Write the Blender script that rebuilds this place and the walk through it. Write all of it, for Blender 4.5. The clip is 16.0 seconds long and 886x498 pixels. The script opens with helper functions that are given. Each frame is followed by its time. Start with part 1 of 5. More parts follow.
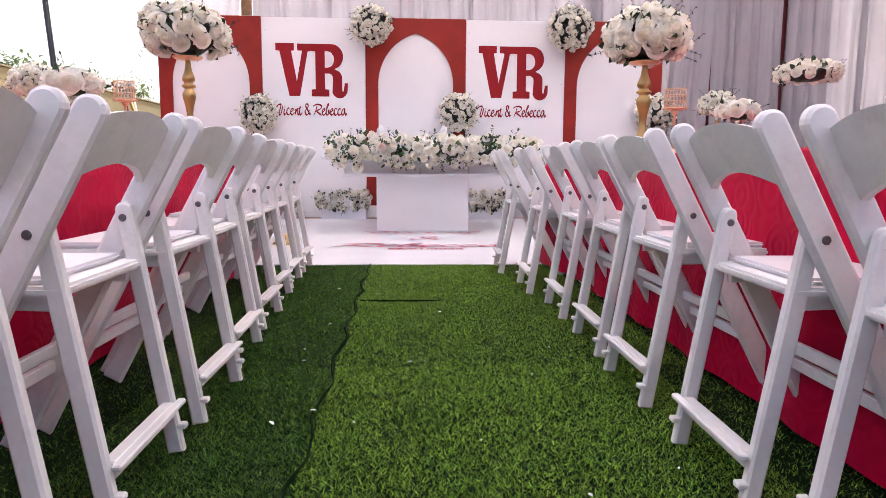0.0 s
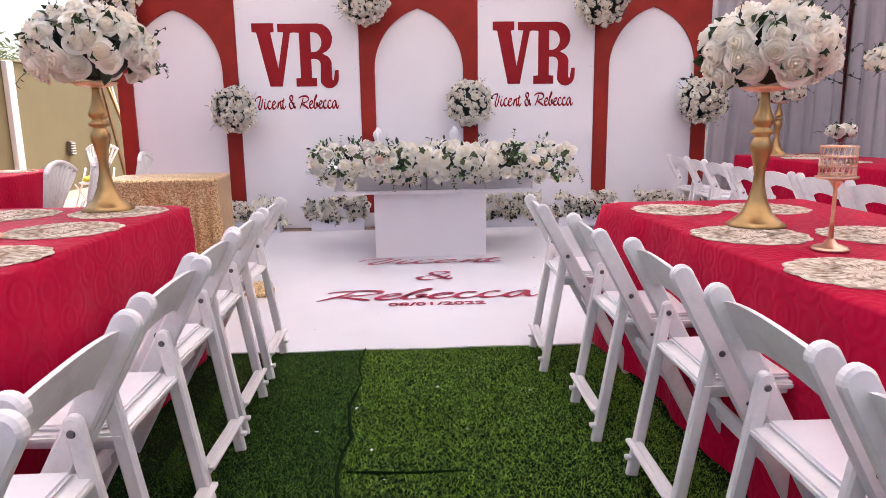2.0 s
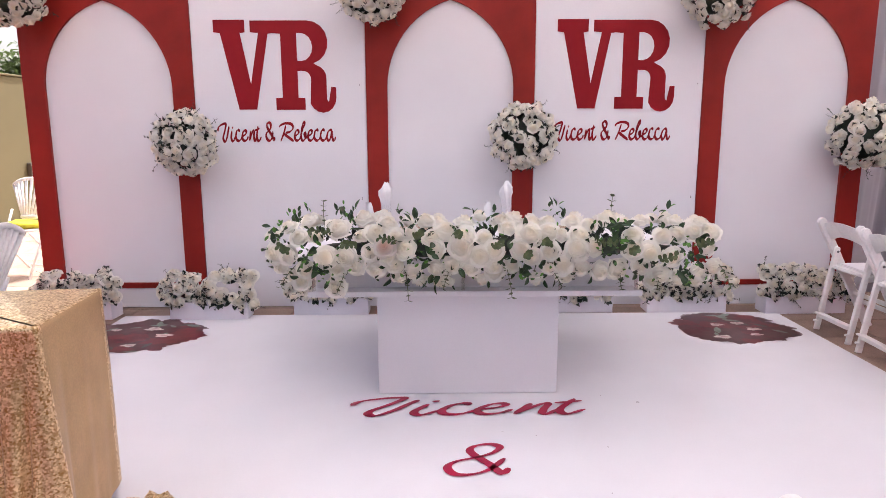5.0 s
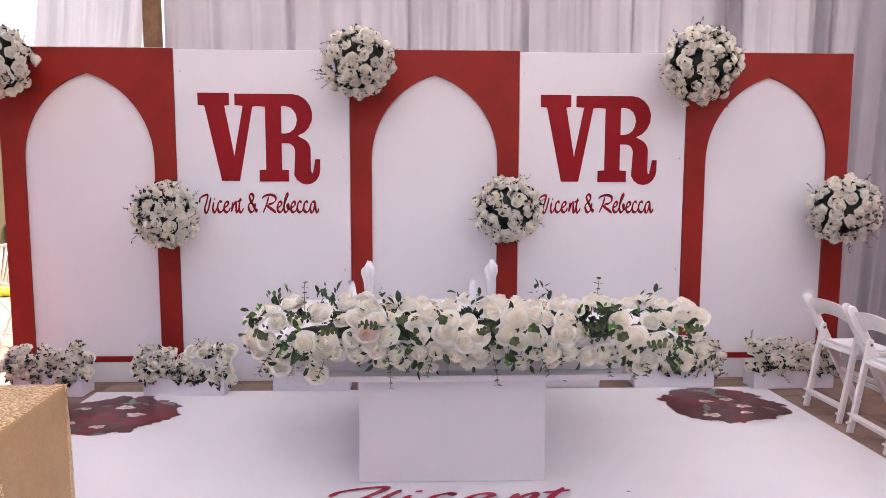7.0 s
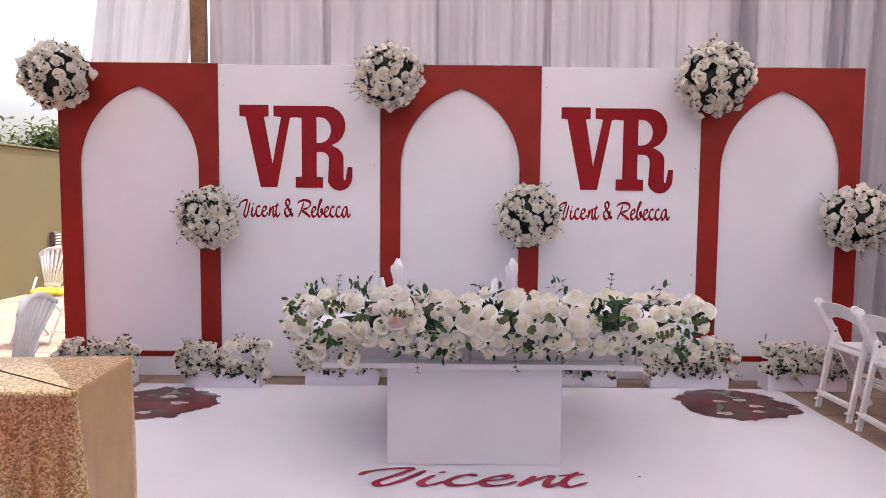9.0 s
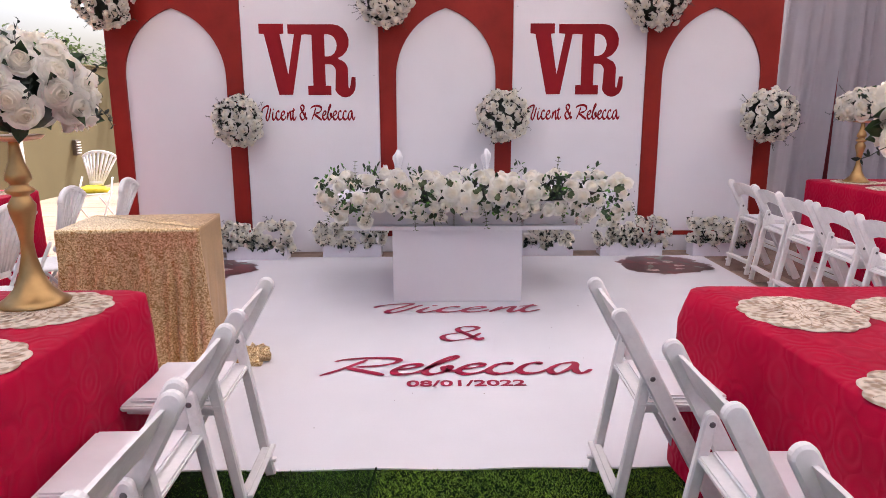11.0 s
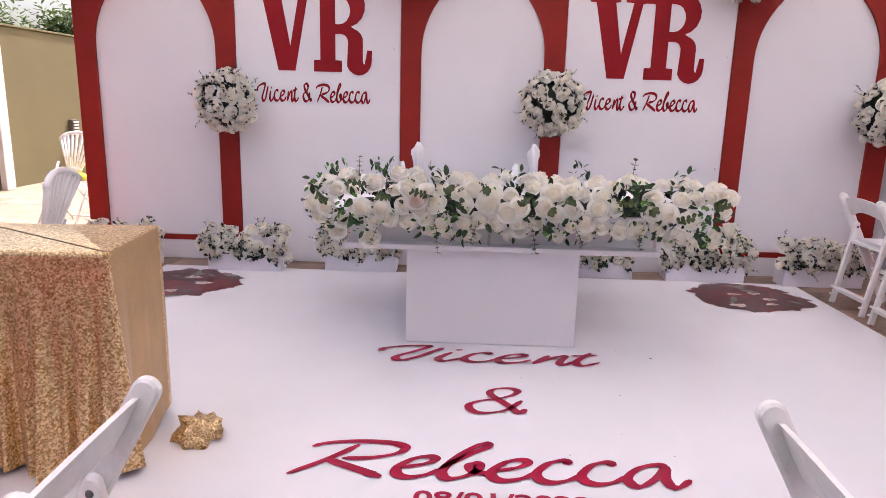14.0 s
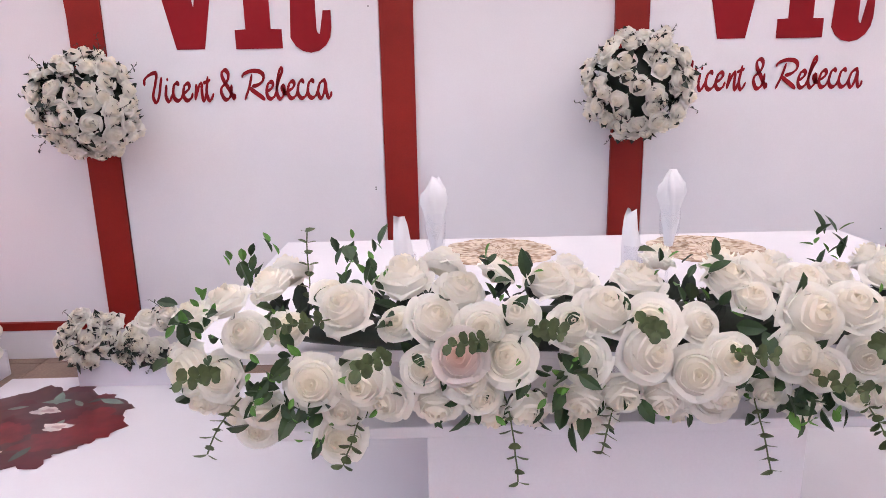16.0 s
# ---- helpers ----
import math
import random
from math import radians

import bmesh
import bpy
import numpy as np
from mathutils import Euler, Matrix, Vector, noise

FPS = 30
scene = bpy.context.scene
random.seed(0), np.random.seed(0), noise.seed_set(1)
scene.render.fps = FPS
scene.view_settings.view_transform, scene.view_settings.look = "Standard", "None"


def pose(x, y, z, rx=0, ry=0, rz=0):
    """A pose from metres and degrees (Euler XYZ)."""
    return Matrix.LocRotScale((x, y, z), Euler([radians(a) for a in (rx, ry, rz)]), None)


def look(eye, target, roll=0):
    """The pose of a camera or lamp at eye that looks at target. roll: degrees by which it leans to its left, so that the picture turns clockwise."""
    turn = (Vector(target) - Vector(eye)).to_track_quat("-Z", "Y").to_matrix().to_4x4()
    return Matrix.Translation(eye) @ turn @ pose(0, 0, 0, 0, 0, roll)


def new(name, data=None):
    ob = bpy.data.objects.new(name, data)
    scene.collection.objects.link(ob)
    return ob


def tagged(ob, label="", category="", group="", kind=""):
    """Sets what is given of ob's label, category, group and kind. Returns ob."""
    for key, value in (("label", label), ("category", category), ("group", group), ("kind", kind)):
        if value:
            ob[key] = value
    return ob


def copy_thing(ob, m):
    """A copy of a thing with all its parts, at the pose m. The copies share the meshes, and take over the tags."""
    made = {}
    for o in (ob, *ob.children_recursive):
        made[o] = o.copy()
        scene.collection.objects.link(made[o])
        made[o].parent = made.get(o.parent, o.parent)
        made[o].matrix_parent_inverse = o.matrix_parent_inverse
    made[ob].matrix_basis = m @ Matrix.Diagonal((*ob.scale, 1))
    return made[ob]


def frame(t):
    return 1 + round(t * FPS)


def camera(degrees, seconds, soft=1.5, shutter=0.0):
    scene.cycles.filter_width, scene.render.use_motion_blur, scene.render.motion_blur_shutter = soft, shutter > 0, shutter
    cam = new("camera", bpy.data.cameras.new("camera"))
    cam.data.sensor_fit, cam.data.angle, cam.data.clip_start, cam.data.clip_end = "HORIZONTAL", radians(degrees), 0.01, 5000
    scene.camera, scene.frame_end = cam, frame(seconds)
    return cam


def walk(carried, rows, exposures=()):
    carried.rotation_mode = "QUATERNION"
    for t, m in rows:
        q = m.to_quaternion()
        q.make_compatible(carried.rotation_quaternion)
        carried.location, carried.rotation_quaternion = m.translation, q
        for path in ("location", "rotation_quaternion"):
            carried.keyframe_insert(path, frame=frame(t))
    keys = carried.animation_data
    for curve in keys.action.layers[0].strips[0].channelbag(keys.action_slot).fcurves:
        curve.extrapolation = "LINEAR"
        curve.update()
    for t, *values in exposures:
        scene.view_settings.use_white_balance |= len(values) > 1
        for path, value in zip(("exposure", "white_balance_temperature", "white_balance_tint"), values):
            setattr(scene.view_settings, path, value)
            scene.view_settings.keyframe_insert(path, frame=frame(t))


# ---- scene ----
cam = camera(67.1, 16.0, soft=0.7)
PATH = [
    (0, (-0.095, 0.232, 0.67), (0.008, 2.214, 0.42), 0.3),
    (0.5, (-0.103, 0.287, 0.72), (-0.1, 2.269, 0.457), 0.1),
    (1, (-0.117, 0.505, 0.839), (-0.102, 2.484, 0.552), -0.2),
    (1.5, (-0.122, 0.915, 0.971), (-0.137, 2.882, 0.611), -0.3),
    (2, (-0.093, 1.474, 1.123), (-0.007, 3.436, 0.748), -0.8),
    (2.5, (-0.117, 1.884, 1.22), (-0.072, 3.844, 0.824), -1.5),
    (3, (-0.128, 2.396, 1.27), (-0.13, 4.352, 0.851), -0.0),
    (3.2, (-0.175, 2.539, 1.292), (-0.116, 4.496, 0.883), -0.5),
    (5.3, (-0.107, 3.764, 1.413), (-0.09, 5.736, 1.08), -0.2),
    (5.5, (-0.114, 3.782, 1.451), (-0.061, 5.764, 1.191), 0.4),
    (6, (-0.105, 3.796, 1.446), (-0.018, 5.786, 1.265), 1.5),
    (6.5, (-0.106, 3.78, 1.484), (-0.018, 5.771, 1.317), 0.7),
    (7, (-0.11, 3.773, 1.49), (-0.042, 5.763, 1.295), 0.1),
    (7.5, (-0.109, 3.766, 1.503), (-0.067, 5.755, 1.292), -0.1),
    (8, (-0.116, 3.769, 1.492), (-0.073, 5.758, 1.283), -0.1),
    (8.5, (-0.147, 3.692, 1.463), (-0.111, 5.681, 1.249), -0.8),
    (9, (-0.112, 3.504, 1.416), (-0.119, 5.499, 1.27), 0.5),
    (9.5, (-0.123, 3.208, 1.388), (-0.129, 5.183, 1.077), 1.1),
    (10, (-0.122, 2.904, 1.426), (-0.145, 4.878, 1.104), 0.1),
    (10.2, (-0.151, 2.763, 1.404), (-0.153, 4.727, 1.023), -0.4),
    (12.3, (-0.044, 2.043, 1.361), (0.006, 3.993, 0.916), 0.4),
    (12.5, (-0.046, 2.129, 1.35), (-0.008, 4.074, 0.886), 0.2),
    (13, (-0.092, 2.502, 1.318), (-0.056, 4.451, 0.868), 0.0),
    (13.5, (-0.114, 2.933, 1.285), (-0.077, 4.887, 0.86), -0.7),
    (14, (-0.133, 3.492, 1.317), (-0.182, 5.443, 0.881), 1.5),
    (14.5, (-0.218, 4.045, 1.318), (-0.176, 5.988, 0.845), 0.7),
    (15, (-0.245, 4.597, 1.294), (-0.24, 6.533, 0.792), -0.6),
    (15.5, (-0.298, 5.105, 1.298), (-0.273, 7.045, 0.814), 0.2),
    (16, (-0.378, 5.524, 1.316), (-0.363, 7.467, 0.844), -1.2),
]
walk(cam, [(t, look(eye, target, roll)) for t, eye, target, roll in PATH],
     exposures=[(t, stops, 6300, 11) for t, stops in ((0, 1.80), (1.5, 1.64), (2.5, 1.55), (3.2, 1.53), (5.5, 1.52), (7, 1.50), (9, 1.34), (10, 1.30), (12.5, 1.38), (13.5, 1.36), (14.5, 1.48), (16, 1.66))])

# ---- daylight ----
SUN_FROM = Vector((0.14, 0.52, 0.84)).normalized()
world = bpy.data.worlds.new("daylight")
scene.world = world
world.use_nodes = True
_wn = world.node_tree.nodes
_sky = _wn.new("ShaderNodeTexSky")
_sky.sky_type = "NISHITA"
_sky.sun_disc = False
_sky.sun_elevation = math.asin(SUN_FROM.z)
_sky.sun_rotation = math.atan2(SUN_FROM.x, SUN_FROM.y)
_sky.air_density, _sky.dust_density, _sky.ozone_density = 0.7, 8.0, 0.3
_wn["Background"].inputs["Strength"].default_value = 0.15
world.node_tree.links.new(_sky.outputs[0], _wn["Background"].inputs["Color"])
sun = new("sun", bpy.data.lights.new("sun", "SUN"))
sun.data.energy, sun.data.angle, sun.data.color = 3.2, radians(0.6), (1.0, 0.95, 0.88)
sun.matrix_world = look(SUN_FROM * 30, (0, 0, 0))


# ---- materials ----
def mat(name, colour, rough=0.6, metal=0.0, vary=0.08, scale=6.0, grain=0.0, grain_scale=150.0, bump=0.0, bump_scale=120.0,
        per_object=0.0, stain=None, stain_scale=1.5, spec=0.5, translucent=0.0, coat=0.0):
    """A surface with broad blotches, fine grain, bump and, if asked, stains and a change from piece to piece."""
    m = bpy.data.materials.new(name)
    m.use_nodes = True
    n, l = m.node_tree.nodes, m.node_tree.links
    b = n["Principled BSDF"]
    tc = n.new("ShaderNodeTexCoord")
    col = n.new("ShaderNodeRGB")
    col.outputs[0].default_value = (*colour, 1)
    out = col.outputs[0]

    def noise_tex(sc, detail=3.0, rough_=0.6):
        t = n.new("ShaderNodeTexNoise")
        t.inputs["Scale"].default_value, t.inputs["Detail"].default_value, t.inputs["Roughness"].default_value = sc, detail, rough_
        l.new(tc.outputs["Object"], t.inputs["Vector"])
        return t.outputs["Fac"]

    def scaled(fac, amount):
        r = n.new("ShaderNodeMapRange")
        r.inputs["From Min"].default_value, r.inputs["From Max"].default_value = 0.3, 0.7
        r.inputs["To Min"].default_value, r.inputs["To Max"].default_value = 1 - amount, 1 + amount
        l.new(fac, r.inputs["Value"])
        return r.outputs[0]

    def times(colour_out, fac):
        x = n.new("ShaderNodeVectorMath")
        x.operation = "SCALE"
        l.new(colour_out, x.inputs[0])
        l.new(fac, x.inputs["Scale"])
        return x.outputs[0]

    if vary:
        out = times(out, scaled(noise_tex(scale), vary))
    if grain:
        out = times(out, scaled(noise_tex(grain_scale, 2.0), grain))
    if per_object:
        info = n.new("ShaderNodeObjectInfo")
        r = n.new("ShaderNodeMapRange")
        r.inputs["To Min"].default_value, r.inputs["To Max"].default_value = 1 - per_object, 1 + per_object * 0.5
        l.new(info.outputs["Random"], r.inputs["Value"])
        out = times(out, r.outputs[0])
    if stain:
        mix = n.new("ShaderNodeMix")
        mix.data_type = "RGBA"
        r = n.new("ShaderNodeMapRange")
        r.inputs["From Min"].default_value, r.inputs["From Max"].default_value = 0.55, 0.72
        r.inputs["To Max"].default_value = 0.6
        l.new(noise_tex(stain_scale, 6.0, 0.7), r.inputs["Value"])
        l.new(r.outputs[0], mix.inputs["Factor"])
        l.new(out, mix.inputs["A"])
        mix.inputs["B"].default_value = (*stain, 1)
        out = mix.outputs["Result"]
    l.new(out, b.inputs["Base Color"])
    b.inputs["Roughness"].default_value, b.inputs["Metallic"].default_value = rough, metal
    b.inputs["Specular IOR Level"].default_value = spec
    b.inputs["Coat Weight"].default_value = coat
    if bump:
        bp = n.new("ShaderNodeBump")
        bp.inputs["Strength"].default_value, bp.inputs["Distance"].default_value = bump, 0.004
        l.new(noise_tex(bump_scale, 4.0), bp.inputs["Height"])
        l.new(bp.outputs[0], b.inputs["Normal"])
    if translucent:
        tr = n.new("ShaderNodeBsdfTranslucent")
        l.new(out, tr.inputs["Color"])
        mx = n.new("ShaderNodeMixShader")
        mx.inputs[0].default_value = translucent
        l.new(b.outputs[0], mx.inputs[1])
        l.new(tr.outputs[0], mx.inputs[2])
        l.new(mx.outputs[0], n["Material Output"].inputs["Surface"])
    return m


def glass_mat(name, tint=(1, 1, 1), gloss=0.10):
    """Thin clear sheet: light passes straight, with a sharp reflection on top."""
    m = bpy.data.materials.new(name)
    m.use_nodes = True
    n, l = m.node_tree.nodes, m.node_tree.links
    n.remove(n["Principled BSDF"])
    clear, shine, mx = n.new("ShaderNodeBsdfTransparent"), n.new("ShaderNodeBsdfGlossy"), n.new("ShaderNodeMixShader")
    clear.inputs["Color"].default_value = (*tint, 1)
    shine.inputs["Roughness"].default_value = 0.04
    mx.inputs[0].default_value = gloss
    l.new(clear.outputs[0], mx.inputs[1])
    l.new(shine.outputs[0], mx.inputs[2])
    l.new(mx.outputs[0], n["Material Output"].inputs["Surface"])
    return m


RED_PAINT = mat("red_paint", (0.255, 0.016, 0.010), 0.5, spec=0.25, vary=0.13, scale=3.0, grain=0.05, bump=0.15, bump_scale=60)
WHITE_BOARD = mat("white_board", (0.76, 0.74, 0.76), 0.55, vary=0.025, scale=1.3, grain=0.015, bump=0.06, bump_scale=40)
BOARD_EDGE = mat("board_edge", (0.45, 0.36, 0.27), 0.8, vary=0.2, scale=20)
RED_INK = mat("red_vinyl_lettering", (0.26, 0.006, 0.011), 0.5, vary=0.05, spec=0.2)
CRIMSON_INK = mat("crimson_vinyl_lettering", (0.34, 0.006, 0.04), 0.4, vary=0.06, spec=0.3)
MAT_VINYL = mat("glossy_white_vinyl", (0.77, 0.755, 0.775), 0.24, vary=0.03, scale=1.2, grain=0.01, bump=0.05, bump_scale=5, spec=0.5)
RESIN = mat("white_resin", (0.82, 0.79, 0.765), 0.42, vary=0.05, scale=9, grain=0.03, grain_scale=60, bump=0.05, bump_scale=90, stain=(0.55, 0.50, 0.46), stain_scale=5, per_object=0.04)
PAD = mat("white_vinyl_pad", (0.78, 0.75, 0.76), 0.38, vary=0.04, scale=8, bump=0.12, bump_scale=25)
STEEL = mat("steel_bolt", (0.16, 0.15, 0.15), 0.4, 0.9)
GOLD = mat("satin_gold_metal", (0.46, 0.29, 0.12), 0.38, 1.0, vary=0.12, scale=14, bump=0.08, bump_scale=50)
ROSEGOLD = mat("rose_gold_metal", (0.80, 0.50, 0.34), 0.28, 1.0, vary=0.1, scale=20)
LEAF = mat("dark_green_leaf", (0.030, 0.066, 0.018), 0.5, vary=0.35, scale=18, per_object=0.2)
LEAF_FRESH = mat("fresh_green_leaf", (0.09, 0.24, 0.03), 0.5, vary=0.35, scale=20)
# leaf green darkened: shade between the blooms is put into this colour
LEAF_SHADOWY = mat("shadowy_filler_leaf", (0.022, 0.032, 0.020), 0.6, vary=0.4, scale=25)
EUCALYPTUS = mat("olive_round_leaf", (0.085, 0.115, 0.040), 0.55, vary=0.35, scale=25)
STEM = mat("green_stem", (0.10, 0.13, 0.05), 0.6)
PLANTER = mat("white_planter_board", (0.72, 0.70, 0.75), 0.5, vary=0.04, bump=0.05)
WOOD = mat("brown_timber", (0.22, 0.115, 0.05), 0.7, vary=0.25, scale=8, grain=0.15, grain_scale=40, bump=0.3, bump_scale=60)
OLIVE = mat("olive_wall_paint", (0.165, 0.135, 0.062), 0.85, vary=0.07, scale=1.2, grain=0.06, grain_scale=60, bump=0.25, bump_scale=80, stain=(0.125, 0.10, 0.05), stain_scale=0.6)
WHITE_WALL = mat("white_pillar_paint", (0.74, 0.70, 0.66), 0.8, vary=0.06, bump=0.2)
LAMP_BROWN = mat("brown_lamp_paint", (0.10, 0.075, 0.055), 0.5, vary=0.15)
DARK_POLE = mat("dark_painted_pole", (0.035, 0.04, 0.045), 0.5, vary=0.2, scale=12)
PAVER = mat("brown_concrete_paver", (0.30, 0.205, 0.155), 0.85, vary=0.15, scale=4, grain=0.12, grain_scale=90, bump=0.4, per_object=0.22)
GROUND = mat("sandy_ground", (0.28, 0.205, 0.15), 0.95, vary=0.2, scale=0.8, grain=0.12, bump=0.4, bump_scale=30)
ACRYLIC = glass_mat("clear_acrylic", (0.95, 0.93, 0.92), 0.10)
GLASS = glass_mat("clear_glass", (0.97, 0.97, 0.98), 0.07)
CUT_GLASS = glass_mat("cut_glass", (0.86, 0.85, 0.84), 0.32)
NAPKIN = mat("white_napkin_cloth", (0.80, 0.79, 0.80), 0.85, vary=0.03, bump=0.15, bump_scale=90)
BARK = mat("tree_bark", (0.13, 0.095, 0.065), 0.9, vary=0.3, scale=8, bump=0.5)
TREE_LEAF = mat("tree_leaf", (0.085, 0.12, 0.04), 0.6, vary=0.4, scale=4, translucent=0.3)
YELLOW = mat("yellow_cloth", (0.62, 0.55, 0.03), 0.8, vary=0.15, scale=15)
TURF_BASE = mat("artificial_turf_backing", (0.006, 0.018, 0.003), 0.95, vary=0.3, scale=5, grain=0.4, grain_scale=220, bump=0.6, bump_scale=200, spec=0.1)
CANOPY = mat("white_tent_canopy", (0.80, 0.79, 0.82), 0.7, vary=0.03, translucent=0.64)
DRAPE = mat("lavender_white_voile", (0.40, 0.378, 0.413), 0.7, vary=0.06, scale=2, bump=0.05, bump_scale=150, translucent=0.18)
SHEER = mat("sheer_white_voile", (0.40, 0.39, 0.43), 0.7, vary=0.05, scale=2, translucent=0.4)
DARK_RED_DRAPE = mat("dark_red_drape", (0.16, 0.010, 0.018), 0.8, vary=0.15, scale=4)


def petal_mat(name, outer, inner):
    """White silk petals, a little warmer towards the heart, each rose a touch different."""
    m = bpy.data.materials.new(name)
    m.use_nodes = True
    n, l = m.node_tree.nodes, m.node_tree.links
    b = n["Principled BSDF"]
    tc = n.new("ShaderNodeTexCoord")
    ln = n.new("ShaderNodeVectorMath")
    ln.operation = "LENGTH"
    flat = n.new("ShaderNodeVectorMath")
    flat.operation = "MULTIPLY"
    flat.inputs[1].default_value = (1, 1, 0)
    l.new(tc.outputs["Object"], flat.inputs[0])
    l.new(flat.outputs[0], ln.inputs[0])
    ramp = n.new("ShaderNodeValToRGB")
    ramp.color_ramp.elements[0].color, ramp.color_ramp.elements[1].color = (*inner, 1), (*outer, 1)
    ramp.color_ramp.elements[0].position, ramp.color_ramp.elements[1].position = 0.05, 0.75
    l.new(ln.outputs["Value"], ramp.inputs[0])
    info = n.new("ShaderNodeObjectInfo")
    r = n.new("ShaderNodeMapRange")
    r.inputs["To Min"].default_value, r.inputs["To Max"].default_value = 0.92, 1.02
    l.new(info.outputs["Random"], r.inputs["Value"])
    s = n.new("ShaderNodeVectorMath")
    s.operation = "SCALE"
    l.new(ramp.outputs[0], s.inputs[0])
    l.new(r.outputs[0], s.inputs["Scale"])
    l.new(s.outputs[0], b.inputs["Base Color"])
    b.inputs["Roughness"].default_value = 0.65
    tr = n.new("ShaderNodeBsdfTranslucent")
    l.new(s.outputs[0], tr.inputs["Color"])
    mx = n.new("ShaderNodeMixShader")
    mx.inputs[0].default_value = 0.48
    l.new(b.outputs[0], mx.inputs[1])
    l.new(tr.outputs[0], mx.inputs[2])
    l.new(mx.outputs[0], n["Material Output"].inputs["Surface"])
    return m


PETAL = petal_mat("white_rose_petal", (0.98, 0.955, 0.885), (0.95, 0.88, 0.74))
PETAL_BLUSH = petal_mat("blush_rose_petal", (0.84, 0.78, 0.74), (0.80, 0.52, 0.40))


def cloth_mat():
    """Crimson damask with embossed scrolls, in two sheens."""
    m = mat("crimson_damask", (0.44, 0.001, 0.032), 0.5, spec=0.08, vary=0.10, scale=5, grain=0.05, grain_scale=260)
    n, l = m.node_tree.nodes, m.node_tree.links
    b = n["Principled BSDF"]
    tc = n.new("ShaderNodeTexCoord")
    vo = n.new("ShaderNodeTexVoronoi")
    vo.inputs["Scale"].default_value, vo.inputs["Randomness"].default_value = 9.0, 0.55
    l.new(tc.outputs["Object"], vo.inputs["Vector"])
    mul = n.new("ShaderNodeMath")
    mul.operation = "MULTIPLY"
    mul.inputs[1].default_value = 26.0
    l.new(vo.outputs["Distance"], mul.inputs[0])
    sn = n.new("ShaderNodeMath")
    sn.operation = "SINE"
    l.new(mul.outputs[0], sn.inputs[0])
    wide = n.new("ShaderNodeTexNoise")
    wide.inputs["Scale"].default_value = 5.0
    l.new(tc.outputs["Object"], wide.inputs["Vector"])
    add = n.new("ShaderNodeMath")
    add.operation = "ADD"
    l.new(sn.outputs[0], add.inputs[0])
    l.new(wide.outputs["Fac"], add.inputs[1])
    bp = n.new("ShaderNodeBump")
    bp.inputs["Strength"].default_value, bp.inputs["Distance"].default_value = 0.20, 0.004
    l.new(add.outputs[0], bp.inputs["Height"])
    l.new(bp.outputs[0], b.inputs["Normal"])
    r = n.new("ShaderNodeMapRange")
    r.inputs["From Min"].default_value, r.inputs["From Max"].default_value = -1, 1
    r.inputs["To Min"].default_value, r.inputs["To Max"].default_value = 0.5, 0.6
    l.new(sn.outputs[0], r.inputs["Value"])
    l.new(r.outputs[0], b.inputs["Roughness"])
    b.inputs["Sheen Weight"].default_value, b.inputs["Sheen Roughness"].default_value = 0.06, 0.4
    b.inputs["Sheen Tint"].default_value = (1.0, 0.35, 0.5, 1)
    return m


def sequin_mat():
    """Small gold discs that catch the light each at its own tilt."""
    m = bpy.data.materials.new("gold_sequins")
    m.use_nodes = True
    n, l = m.node_tree.nodes, m.node_tree.links
    b = n["Principled BSDF"]
    tc = n.new("ShaderNodeTexCoord")
    vo = n.new("ShaderNodeTexVoronoi")
    vo.inputs["Scale"].default_value = 165.0
    l.new(tc.outputs["Object"], vo.inputs["Vector"])
    ramp = n.new("ShaderNodeValToRGB")
    e = ramp.color_ramp.elements
    e[0].color, e[1].color = (0.40, 0.205, 0.05, 1), (1.0, 0.80, 0.47, 1)
    sep = n.new("ShaderNodeSeparateColor")
    l.new(vo.outputs["Color"], sep.inputs[0])
    l.new(sep.outputs[0], ramp.inputs[0])
    l.new(ramp.outputs[0], b.inputs["Base Color"])
    b.inputs["Metallic"].default_value, b.inputs["Roughness"].default_value = 0.72, 0.36
    bp = n.new("ShaderNodeBump")
    bp.inputs["Strength"].default_value, bp.inputs["Distance"].default_value = 0.9, 0.004
    l.new(sep.outputs[1], bp.inputs["Height"])
    l.new(bp.outputs[0], b.inputs["Normal"])
    return m


